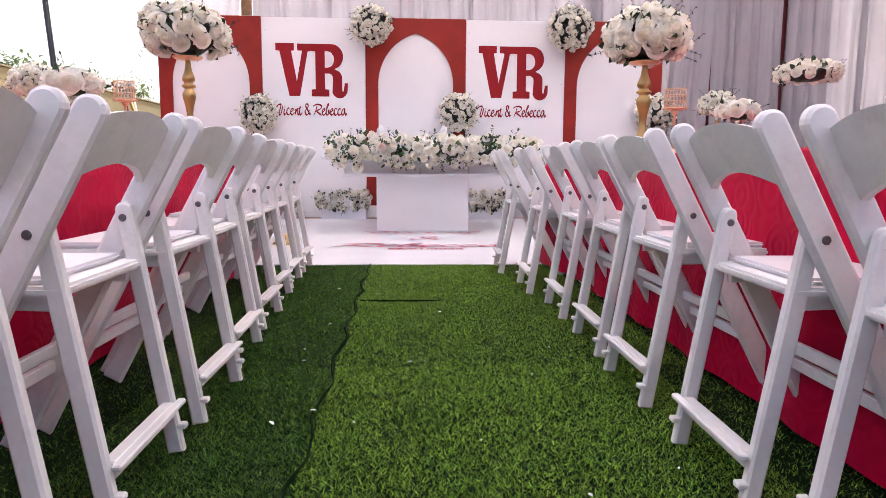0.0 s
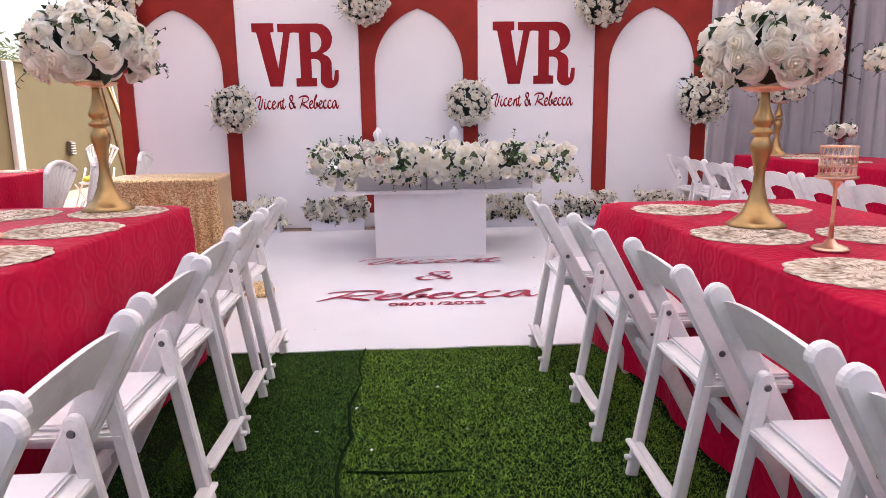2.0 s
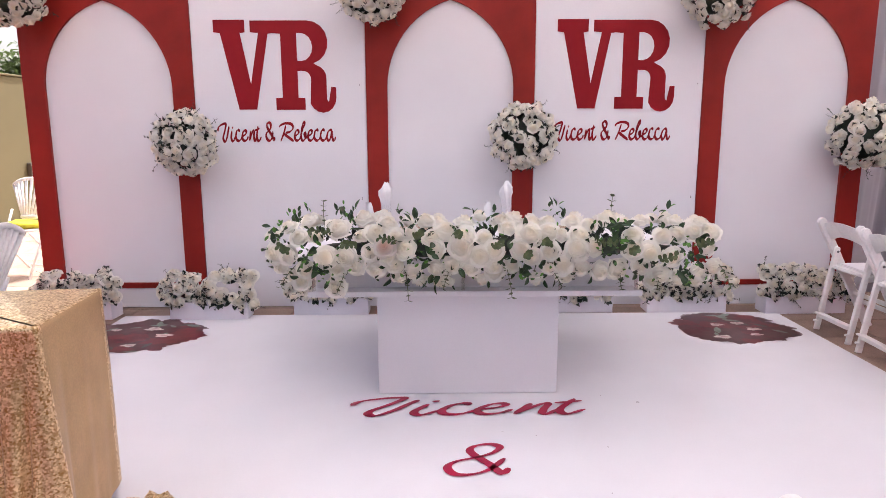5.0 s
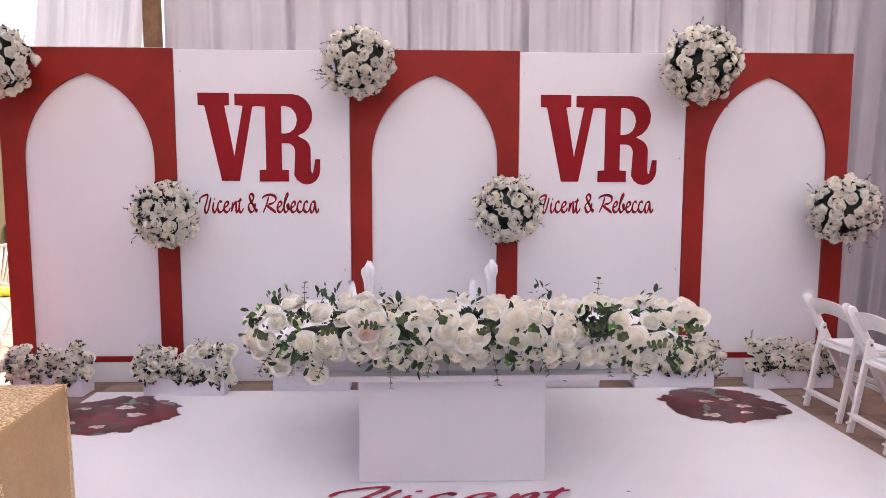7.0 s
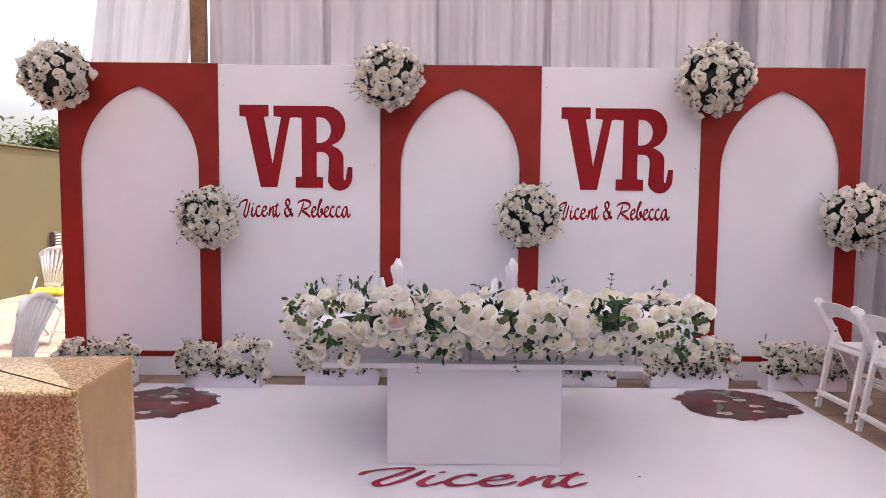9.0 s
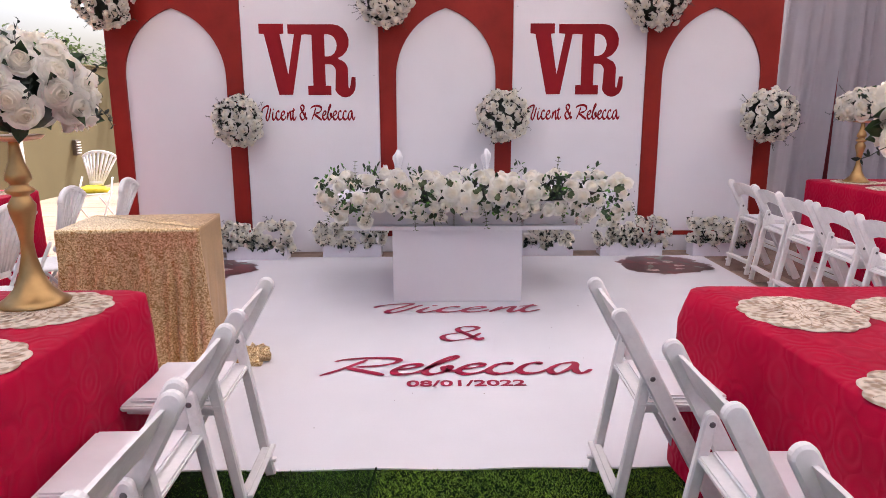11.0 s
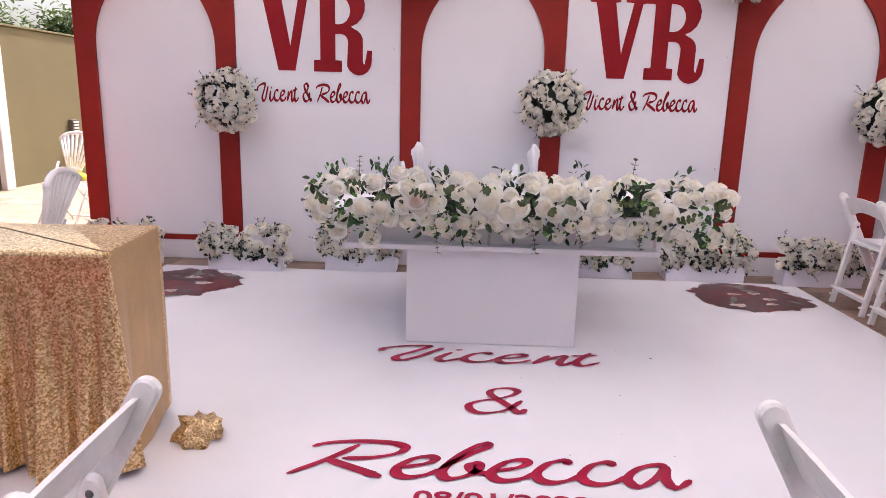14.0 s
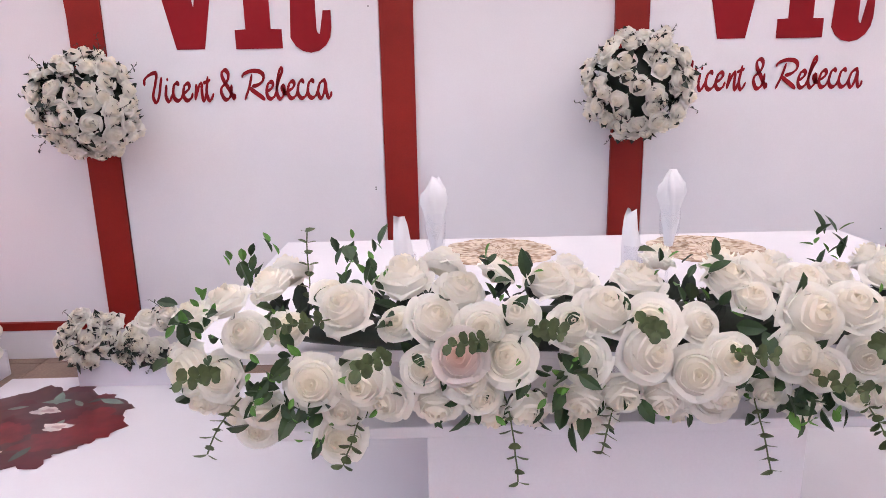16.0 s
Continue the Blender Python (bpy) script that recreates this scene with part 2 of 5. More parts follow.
def lace_mat():
    """Beige crochet: rings of loops round the middle and open petals, in the plane of the doily."""
    m = bpy.data.materials.new("beige_lace")
    m.use_nodes = True
    n, l = m.node_tree.nodes, m.node_tree.links
    b = n["Principled BSDF"]
    b.inputs["Roughness"].default_value = 0.85
    tc = n.new("ShaderNodeTexCoord")
    sep = n.new("ShaderNodeSeparateXYZ")
    l.new(tc.outputs["Object"], sep.inputs[0])

    def calc(op, a, c=None):
        x = n.new("ShaderNodeMath")
        x.operation = op
        for i, v in enumerate((a, c)):
            if isinstance(v, float):
                x.inputs[i].default_value = v
            elif v is not None:
                l.new(v, x.inputs[i])
        return x.outputs[0]

    ang = calc("ARCTAN2", sep.outputs[1], sep.outputs[0])
    ln = n.new("ShaderNodeVectorMath")
    ln.operation = "LENGTH"
    l.new(tc.outputs["Object"], ln.inputs[0])
    rad = ln.outputs["Value"]
    rings = calc("SINE", calc("MULTIPLY", rad, 150.0))
    loops = calc("SINE", calc("MULTIPLY", ang, 24.0))
    big = calc("MULTIPLY", calc("SINE", calc("MULTIPLY", ang, 6.0)), calc("COSINE", calc("MULTIPLY", rad, 62.0)))
    mixd = calc("ADD", calc("MULTIPLY", rings, loops), big)
    ramp = n.new("ShaderNodeValToRGB")
    e = ramp.color_ramp.elements
    e[0].color, e[1].color = (0.38, 0.26, 0.17, 1), (0.70, 0.59, 0.47, 1)
    e[0].position, e[1].position = 0.25, 0.6
    l.new(calc("MULTIPLY", calc("ADD", mixd, 2.0), 0.25), ramp.inputs[0])
    l.new(ramp.outputs[0], b.inputs["Base Color"])
    return m


CLOTH, SEQUIN, LACE = cloth_mat(), sequin_mat(), lace_mat()
SEQUIN_LINING = mat("gold_satin_lining", (0.55, 0.36, 0.17), 0.45, 0.3, vary=0.1, scale=6, grain=0.1, grain_scale=200)


def blade_mat(name, dark, light):
    m = bpy.data.materials.new(name)
    m.use_nodes = True
    n, l = m.node_tree.nodes, m.node_tree.links
    b = n["Principled BSDF"]
    geo = n.new("ShaderNodeNewGeometry")
    ramp = n.new("ShaderNodeValToRGB")
    e = ramp.color_ramp.elements
    e[0].color, e[1].color = (*dark, 1), (*light, 1)
    mid = e.new(0.6)
    mid.color = (*[d * 0.55 + w * 0.45 for d, w in zip(dark, light)], 1)
    l.new(geo.outputs["Random Per Island"], ramp.inputs[0])
    l.new(ramp.outputs[0], b.inputs["Base Color"])
    b.inputs["Roughness"].default_value = 0.5
    b.inputs["Specular IOR Level"].default_value = 0.3
    return m


BLADE = blade_mat("artificial_grass_blade", (0.040, 0.120, 0.006), (0.36, 0.58, 0.05))
BLADE_DARK = blade_mat("dark_artificial_grass_blade", (0.015, 0.055, 0.003), (0.15, 0.31, 0.025))


# ---- building helpers ----
def mesh_of(bm, name, material, smooth=False):
    me = bpy.data.meshes.new(name)
    bm.to_mesh(me)
    bm.free()
    if material:
        me.materials.append(material)
    if smooth:
        me.polygons.foreach_set("use_smooth", [True] * len(me.polygons))
    return me


def part(name, bm, material, parent=None, label="", smooth=False):
    ob = new(name, mesh_of(bm, name, material, smooth))
    ob.parent = parent
    return tagged(ob, label)


def thing(name, label, category, m=None, group="", kind=""):
    ob = new(name)
    ob.empty_display_size = 0.1
    if m is not None:
        ob.matrix_basis = m
    return tagged(ob, label, category, group, kind)


def rbox(x0, x1, y0, y1, z0, z1, b=0.004, seg=1):
    bm = bmesh.new()
    bmesh.ops.create_cube(bm, size=1)
    for v in bm.verts:
        v.co = ((x0 + x1) / 2 + v.co.x * (x1 - x0), (y0 + y1) / 2 + v.co.y * (y1 - y0), (z0 + z1) / 2 + v.co.z * (z1 - z0))
    if b:
        bmesh.ops.bevel(bm, geom=bm.edges[:], offset=b, segments=seg, affect="EDGES")
    return bm


def beam(p0, p1, w, t, b=0.005, round_end=False):
    """A board from p0 to p1, w wide along x and t thick, with eased edges; round_end makes its far end a half circle in the side view."""
    p0, p1 = Vector(p0), Vector(p1)
    ln = (p1 - p0).length

    def outline(inset):
        h = t / 2 - inset
        pts = [(-h, inset), (h, inset)]
        if round_end:
            pts += [(h * math.cos(math.pi * k / 10), ln - t / 2 + h * math.sin(math.pi * k / 10)) for k in range(11)]
        else:
            pts += [(h, ln - inset), (-h, ln - inset)]
        return pts

    bm = bmesh.new()
    rings = [[bm.verts.new((x, y, z)) for y, z in outline(ins)] for x, ins in ((-w / 2, b), (-w / 2 + b, 0), (w / 2 - b, 0), (w / 2, b))]
    n = len(rings[0])
    for r0, r1 in zip(rings, rings[1:]):
        for k in range(n):
            bm.faces.new((r0[k], r0[(k + 1) % n], r1[(k + 1) % n], r1[k]))
    bm.faces.new(rings[0])
    bm.faces.new(rings[-1])
    bmesh.ops.recalc_face_normals(bm, faces=bm.faces[:])
    d = (p1 - p0).normalized()
    x = Vector((1, 0, 0))
    y = d.cross(x).normalized()
    rot = Matrix((x, y, d)).transposed().to_4x4() if abs(d.x) < 1e-4 else d.to_track_quat("Z", "Y").to_matrix().to_4x4()
    bm.transform(Matrix.Translation(p0) @ rot)
    return bm


def tube(points, radii, sides=10, bm=None):
    """A round bar along points, with a radius for each."""
    bm = bm or bmesh.new()
    pts = [Vector(p) for p in points]
    rings = []
    for i, p in enumerate(pts):
        d = (pts[min(i + 1, len(pts) - 1)] - pts[max(i - 1, 0)]).normalized()
        q = d.to_track_quat("Z", "Y")
        r = radii[i] if isinstance(radii, (list, tuple)) else radii
        rings.append([bm.verts.new(p + q @ Vector((r * math.cos(a), r * math.sin(a), 0))) for a in (math.tau * k / sides for k in range(sides))])
    for a, c in zip(rings, rings[1:]):
        for k in range(sides):
            bm.faces.new((a[k], a[(k + 1) % sides], c[(k + 1) % sides], c[k]))
    bm.faces.new(rings[0][::-1])
    bm.faces.new(rings[-1])
    return bm


def lathe(profile, sides=24, cap=True):
    bm = bmesh.new()
    rings = [[bm.verts.new((r * math.cos(a), r * math.sin(a), z)) for a in (math.tau * k / sides for k in range(sides))] for r, z in profile]
    for a, c in zip(rings, rings[1:]):
        for k in range(sides):
            bm.faces.new((a[k], a[(k + 1) % sides], c[(k + 1) % sides], c[k]))
    if cap:
        bm.faces.new(rings[0][::-1])
        bm.faces.new(rings[-1])
    return bm


def mesh_from_curve(cu, name):
    tmp = new(name, cu)
    bpy.context.view_layer.update()
    me = bpy.data.meshes.new_from_object(tmp.evaluated_get(bpy.context.evaluated_depsgraph_get()))
    bpy.data.objects.remove(tmp)
    return me


def lettering(text, x0, x1, y0, y1, shear=0.0, bold=0.0, depth=0.0008):
    """A line of writing as a thin mesh in the xy plane that fills x0..x1, y0..y1."""
    cu = bpy.data.curves.new("lettering", "FONT")
    cu.body, cu.shear, cu.offset, cu.extrude, cu.resolution_u = text, shear, bold, 0.02, 6
    me = mesh_from_curve(cu, "lettering")
    co = np.empty(len(me.vertices) * 3)
    me.vertices.foreach_get("co", co)
    co = co.reshape(-1, 3)
    lo, hi = co.min(0), co.max(0)
    to_lo, to_hi = np.array((x0, y0, -depth)), np.array((x1, y1, depth))
    co = to_lo + (co - lo) / (hi - lo) * (to_hi - to_lo)
    me.vertices.foreach_set("co", co.ravel())
    me.update()
    return me


# a flowing brush script: for each letter its advance and the strokes of the brush, x-height 1
SCRIPT = {
    "V": (2.15, ((0.02, 0.9), (0.35, 1.28), (1.0, 1.52), (1.6, 1.62), (1.83, 1.52), (1.35, 0.95), (0.78, 0.38), (0.70, 0.06), (0.98, -0.05), (1.5, 0.38), (2.0, 0.98), (2.36, 1.38))),
    "i": (0.96, ((0.53, 0.95), (0.10, 0.36), (0.09, 0.07), (0.35, 0.0), (0.95, 0.42)), ((0.66, 1.20), (0.92, 1.27))),
    "c": (1.18, ((0.85, 0.86), (0.92, 0.97), (0.74, 1.02), (0.38, 0.85), (0.04, 0.42), (0.06, 0.12), (0.38, 0.0), (0.82, 0.13), (1.23, 0.42))),
    "e": (1.19, ((0.12, 0.42), (0.70, 0.60), (1.02, 0.83), (0.88, 0.98), (0.48, 0.87), (0.07, 0.45), (0.05, 0.13), (0.34, 0.0), (0.81, 0.13), (1.21, 0.42))),
    "n": (1.50, ((0.72, 0.95), (0.40, 0.5), (0.04, 0.0)), ((0.06, 0.04), (0.60, 0.52), (1.12, 0.93), (1.27, 0.86), (1.08, 0.45), (0.98, 0.10), (1.14, 0.0), (1.56, 0.4))),
    "t": (1.05, ((0.78, 1.38), (0.16, 0.5), (0.10, 0.1), (0.36, 0.0), (0.95, 0.38)), ((0.02, 0.98), (0.45, 1.06), (0.98, 1.18))),
    "R": (2.84, ((0.42, 1.27), (0.82, 1.48), (1.71, 1.63), (2.6, 1.60), (3.0, 1.40), (2.80, 1.08), (2.15, 0.83), (1.35, 0.74)), ((1.73, 1.45), (0.95, 0.66), (0.06, -0.06)), ((0.95, 0.66), (1.75, 0.30), (2.5, -0.04))),
    "b": (1.31, ((-0.04, 0.42), (0.69, 1.10), (1.20, 1.50), (1.30, 1.70), (1.10, 1.70), (0.56, 1.16), (0.10, 0.48), (0.05, 0.13), (0.30, 0.0), (0.80, 0.24), (1.03, 0.60), (0.92, 0.74), (0.76, 0.62), (0.88, 0.36), (1.25, 0.32), (1.55, 0.48))),
    "a": (1.60, ((1.19, 0.86), (1.0, 1.0), (0.5, 0.84), (0.05, 0.38), (0.06, 0.07), (0.32, 0.0), (0.80, 0.40), (1.22, 0.95)), ((1.24, 0.97), (1.03, 0.4), (1.07, 0.06), (1.30, 0.03), (1.67, 0.35))),
    "&": (2.4, ((2.18, 0.48), (1.92, 0.10), (1.52, 0.78), (1.0, 1.56), (0.92, 1.97), (1.20, 2.28), (1.72, 2.36), (2.0, 2.10), (1.76, 1.70), (1.17, 1.32), (0.42, 1.02), (0.08, 0.6), (0.28, 0.10), (0.82, 0.03), (1.52, 0.40), (2.10, 1.22))),
}


def flowing(points, steps=7):
    """Points of a smooth line through the given ones."""
    p = [Vector(q) for q in points]
    p = [p[0] * 2 - p[1]] + p + [p[-1] * 2 - p[-2]]
    out = []
    for a, b, c, d in zip(p, p[1:], p[2:], p[3:]):
        for k in range(steps):
            t = k / steps
            out.append(0.5 * (2 * b + (c - a) * t + (2 * a - 5 * b + 4 * c - d) * t * t + (3 * b - a - 3 * c + d) * t ** 3))
    return out + [p[-2]]


def script(text, x0, x1, y0, y1, lean=0.0, nib=(0.10, 0.045), ink=0.055, amp=1.0, depth=0.0008):
    """Brush lettering as thin ribbons in the xy plane that fill x0..x1, y0..y1; lean straightens the letters."""
    bm = bmesh.new()
    pen, layer = 0.0, 0
    for ch in text:
        if ch == " ":
            pen += 0.75
            continue
        adv, *strokes = SCRIPT[ch]
        k = amp if ch == "&" else 1.0
        for st in strokes:
            line = [Vector((pen + k * (q.x - lean * q.y), k * q.y)) for q in flowing(st)]
            layer += 1
            rows = []
            for i, q in enumerate(line):
                d = (line[min(i + 1, len(line) - 1)] - line[max(i - 1, 0)]).normalized()
                w = abs(nib[0] * d.y - nib[1] * d.x) + ink
                w *= min(1.0, 0.45 + 0.3 * min(i, len(line) - 1 - i))
                n = Vector((-d.y, d.x)) * w
                zt = layer % 12
                rows.append([bm.verts.new((q.x + n.x, q.y + n.y, zt)), bm.verts.new((q.x - n.x, q.y - n.y, zt))])
            for a, b in zip(rows, rows[1:]):
                bm.faces.new((a[0], a[1], b[1], b[0]))
        pen += adv * k
    lo = [min(v.co[i] for v in bm.verts) for i in (0, 1)]
    hi = [max(v.co[i] for v in bm.verts) for i in (0, 1)]
    for v in bm.verts:
        v.co = (x0 + (v.co.x - lo[0]) / (hi[0] - lo[0]) * (x1 - x0), y0 + (v.co.y - lo[1]) / (hi[1] - lo[1]) * (y1 - y0), depth + v.co.z * 0.00012)
    for f in bm.faces:
        if f.normal.z < 0:
            f.normal_flip()
    me = bpy.data.meshes.new("script")
    bm.to_mesh(me)
    bm.free()
    return me


def polygon_mesh(loops, depth=0.001):
    cu = bpy.data.curves.new("shape", "CURVE")
    cu.dimensions, cu.fill_mode, cu.extrude = "2D", "BOTH", depth
    for loop in loops:
        sp = cu.splines.new("POLY")
        sp.points.add(len(loop) - 1)
        for p, (x, y) in zip(sp.points, loop):
            p.co = (x, y, 0, 1)
        sp.use_cyclic_u = True
    return mesh_from_curve(cu, "shape")


def mesh_part(name, me, material, parent, m=None, label=""):
    me.materials.clear()
    me.materials.append(material)
    ob = new(name, me)
    ob.parent = parent
    if m is not None:
        ob.matrix_basis = m
    return tagged(ob, label)


# ---- ground, turf and floor mat ----
FACE = 8.75      # front face of the backdrop boards
BOARD = 1.244     # width of one board
TOP = 2.455       # height of the boards

ground = part("ground", rbox(-90, 90, -60, 160, -0.30, -0.012, 0), GROUND, None, "sandy ground around the tent")
tagged(ground, kind="structure", category="ground")
turf = part("turf", rbox(-3.4, 3.4, -3.0, 4.70, -0.030, -0.002, 0), TURF_BASE, None, "green artificial turf laid over the ground in strips")
tagged(turf, kind="structure", category="artificial turf")


def blades(x0, x1, y0, y1, count, seed):
    rng = np.random.default_rng(seed)
    p = np.stack([rng.uniform(x0, x1, count), rng.uniform(y0, y1, count), np.full(count, -0.003)], 1)
    a = rng.uniform(0, math.tau, count)
    h = rng.uniform(0.005, 0.012, count)
    lean = rng.uniform(-0.012, 0.012, (count, 2))
    side = np.stack([np.cos(a), np.sin(a), np.zeros(count)], 1) * rng.uniform(0.0011, 0.0024, count)[:, None]
    tip = p + np.stack([lean[:, 0], lean[:, 1], h], 1)
    return np.stack([p - side, p + side, tip], 1).reshape(-1, 3)


for _name, _mat, _sets in (("grass_blades", BLADE, ((-0.335, 0.72, 0.9, 2.4, 66000, 1), (-0.345, 0.85, 2.4, 4.69, 76000, 2), (0.72, 1.4, 0.6, 4.69, 26000, 4))),
                           ("dark_grass_blades", BLADE_DARK, ((-0.85, -0.335, 0.9, 2.4, 31000, 5), (-0.95, -0.345, 2.4, 4.69, 38000, 6), (-1.6, -0.85, 0.6, 4.69, 26000, 3)))):
    _v = np.concatenate([blades(*s_) for s_ in _sets])
    _me = bpy.data.meshes.new(_name)
    _me.from_pydata(_v.tolist(), [], np.arange(len(_v)).reshape(-1, 3).tolist())
    _me.materials.append(_mat)
    _gb = new(_name, _me)
    _gb.parent = turf
    tagged(_gb, "short plastic grass blades", kind="stuff")
# raised joints between the turf strips
rng = random.Random(4)
_pts = [(-0.335 + 0.012 * math.sin(i * 1.7) - 0.02 * (i / 30) + rng.uniform(-0.006, 0.006), 0.6 + i * 0.1365, 0.003 + 0.004 * rng.random()) for i in range(31)]
part("turf_joint", tube(_pts, [rng.uniform(0.002, 0.008) for _ in _pts], 6), TURF_BASE, turf, "curled dark edge between two turf strips")
part("turf_joint", tube([(-0.335 + 0.1 * i, 3.48 + rng.uniform(-0.008, 0.012), 0.004) for i in range(5)], [0.003, 0.006, 0.004, 0.005, 0.002], 6), TURF_BASE, turf, "curled dark edge between two turf strips")

floor_mat = thing("stage_floor_mat", "glossy white printed vinyl floor mat before the couple's table", "floor mat")
_bm = bmesh.new()
_g = [[_bm.verts.new((-2.42 + 4.84 * i / 60, 4.69 + (8.50 - 4.69) * j / 48 + (0.006 * math.sin(i * 0.8) if j == 0 else 0),
       0.004 + 0.0012 * noise.noise(Vector((i * 0.31, j * 0.27, 2))))) for j in range(49)] for i in range(61)]
for i in range(60):
    for j in range(48):
        _bm.faces.new((_g[i][j], _g[i + 1][j], _g[i + 1][j + 1], _g[i][j + 1]))
_r = bmesh.ops.extrude_face_region(_bm, geom=_bm.faces[:])
for v in [g for g in _r["geom"] if isinstance(g, bmesh.types.BMVert)]:
    v.co.z = -0.008
bmesh.ops.recalc_face_normals(_bm, faces=_bm.faces[:])
part("vinyl_sheet", _bm, MAT_VINYL, floor_mat, smooth=False)
mesh_part("lettering", script("Vicent", -0.55, 0.62, 6.695, 6.940), CRIMSON_INK, floor_mat, pose(0, 0, 0.0075), "crimson script name")
mesh_part("lettering", script("&", -0.09, 0.185, 6.135, 6.42), CRIMSON_INK, floor_mat, pose(0, 0, 0.0075), "crimson ampersand")
mesh_part("lettering", script("Rebecca", -0.725, 0.727, 5.605, 5.90), CRIMSON_INK, floor_mat, pose(0, 0, 0.0075), "crimson script name")
mesh_part("lettering", lettering("08/01/2022", -0.262, 0.345, 5.470, 5.545, 0.0, 0.02), CRIMSON_INK, floor_mat, pose(0, 0, 0.0075), "crimson date")

PRINT = [mat("print_" + n_, c, 0.3, vary=0.25, scale=14) for n_, c in
         (("maroon", (0.085, 0.028, 0.028)), ("red", (0.15, 0.014, 0.018)), ("dark_red", (0.085, 0.010, 0.015)), ("cream", (0.62, 0.56, 0.50)), ("green", (0.16, 0.24, 0.18)), ("deep_green", (0.05, 0.08, 0.06)), ("blush", (0.50, 0.36, 0.33)))]


def blob(cx, cy, rx, ry, z, seed, rough_=0.12, sides=28):
    r = random.Random(seed)
    ph = [r.uniform(0, math.tau) for _ in range(4)]
    bm = bmesh.new()
    vs = []
    for k in range(sides):
        a = math.tau * k / sides
        f = 1 + rough_ * (math.sin(3 * a + ph[0]) + 0.7 * math.sin(5 * a + ph[1]) + 0.6 * math.sin(9 * a + ph[2])) / 2
        vs.append(bm.verts.new((cx + rx * f * math.cos(a), cy + ry * f * math.sin(a), z)))
    bm.faces.new(vs)
    return bm


def print_leaf(cx, cy, ang, length, width, z):
    """A pointed printed leaf in the plane of the mat."""
    bm = bmesh.new()
    c_, s_ = math.cos(ang), math.sin(ang)
    up = [(u, math.sin(math.pi * u) ** 0.8 * (1 - 0.35 * u)) for u in (0, 0.12, 0.3, 0.5, 0.7, 0.88, 1)]
    rim = [(u * length, w * width) for u, w in up] + [(u * length, -w * width) for u, w in up[-2:0:-1]]
    bm.faces.new([bm.verts.new((cx + x * c_ - y * s_, cy + x * s_ + y * c_, z)) for x, y in rim])
    return bm


def rose_print(cx, cy, seed):
    """Dark roses with a few cream blooms and grey-green leaves, printed into the vinyl."""
    r = random.Random(seed)
    part("rose_print", blob(cx, cy, 0.37, 0.34, 0.0062, seed, 0.16, 96), PRINT[0], floor_mat, "dark red printed rose cluster")
    for k in range(13):
        a = math.tau * k / 13 + r.uniform(-0.2, 0.2)
        s = r.uniform(0.06, 0.10)
        part("print_petal", blob(cx + 0.33 * math.cos(a), cy + 0.30 * math.sin(a), s, s * 0.8, 0.0063 + 0.00003 * k, seed + k, 0.35, 22), PRINT[(0, 0, 1, 2)[k % 4]], floor_mat)
    for k in range(16):
        a, d = r.uniform(0, math.tau), 0.27 * math.sqrt(r.random())
        s = r.uniform(0.06, 0.12)
        part("print_petal", blob(cx + d * math.cos(a) + 0.05, cy + d * math.sin(a), s, s * r.uniform(0.5, 0.9), 0.0069 + 0.00003 * k, seed + 30 + k, 0.4, 22), PRINT[(1, 2, 1, 0)[k % 4]], floor_mat)
    for k in range(12):
        a, d = r.uniform(0, math.tau), r.uniform(0.14, 0.36)
        l_ = r.uniform(0.07, 0.15)
        part("print_leaf", print_leaf(cx + d * math.cos(a), cy + d * math.sin(a), r.uniform(0, math.tau), l_, l_ * 0.2, 0.0076 + 0.00003 * k), PRINT[(4, 5, 4)[k % 3]], floor_mat)
    for k in range(5):
        a, d = math.tau * k / 5 + r.uniform(-0.4, 0.4), r.uniform(0.08, 0.27)
        s = r.uniform(0.035, 0.065)
        x, y = cx + d * math.cos(a), cy + d * math.sin(a)
        part("print_petal", blob(x, y, s, s * 0.6, 0.0082 + 0.00003 * k, seed + 60 + k, 0.35, 20), PRINT[3], floor_mat)
        part("print_petal", blob(x + 0.01, y, s * 0.5, s * 0.25, 0.0086 + 0.00003 * k, seed + 80 + k, 0.4, 14), PRINT[6], floor_mat)


rose_print(1.93, 8.11, 11)
rose_print(-2.10, 8.03, 31)


# ---- backdrop boards ----
def arch_loop(x0, x1, z0, spring, apex, n=12):
    """A pointed arch opening: two arcs that meet at the apex."""
    xm, w = (x0 + x1) / 2, (x1 - x0) / 2
    h = apex - spring
    r = (w * w + h * h) / (2 * w)
    pts = [(x0, z0)]
    a_end = math.asin(h / r)
    left = [(x0 + r - r * math.cos(a_end * k / n), spring + r * math.sin(a_end * k / n)) for k in range(n + 1)]
    right = [(x0 + x1 - x, z) for x, z in left[::-1]][1:]
    return pts + left + right + [(x1, z0)]


def upright(me, x, y):
    return pose(x, y, 0, 90, 0, 0)


LETTER = 0.00276
V_LOOP = [(510, 238), (592, 238), (592, 270), (579, 272), (602, 404), (627, 272), (606, 270), (606, 240), (664, 240), (664, 272), (652, 274), (615, 471), (568, 471), (527, 272), (510, 270)]


def arc(cx, cy, rx, ry, a0, a1, n=8):
    return [(cx + rx * math.cos(radians(a0 + (a1 - a0) * k / n)), cy + ry * math.sin(radians(a0 + (a1 - a0) * k / n))) for k in range(n + 1)]


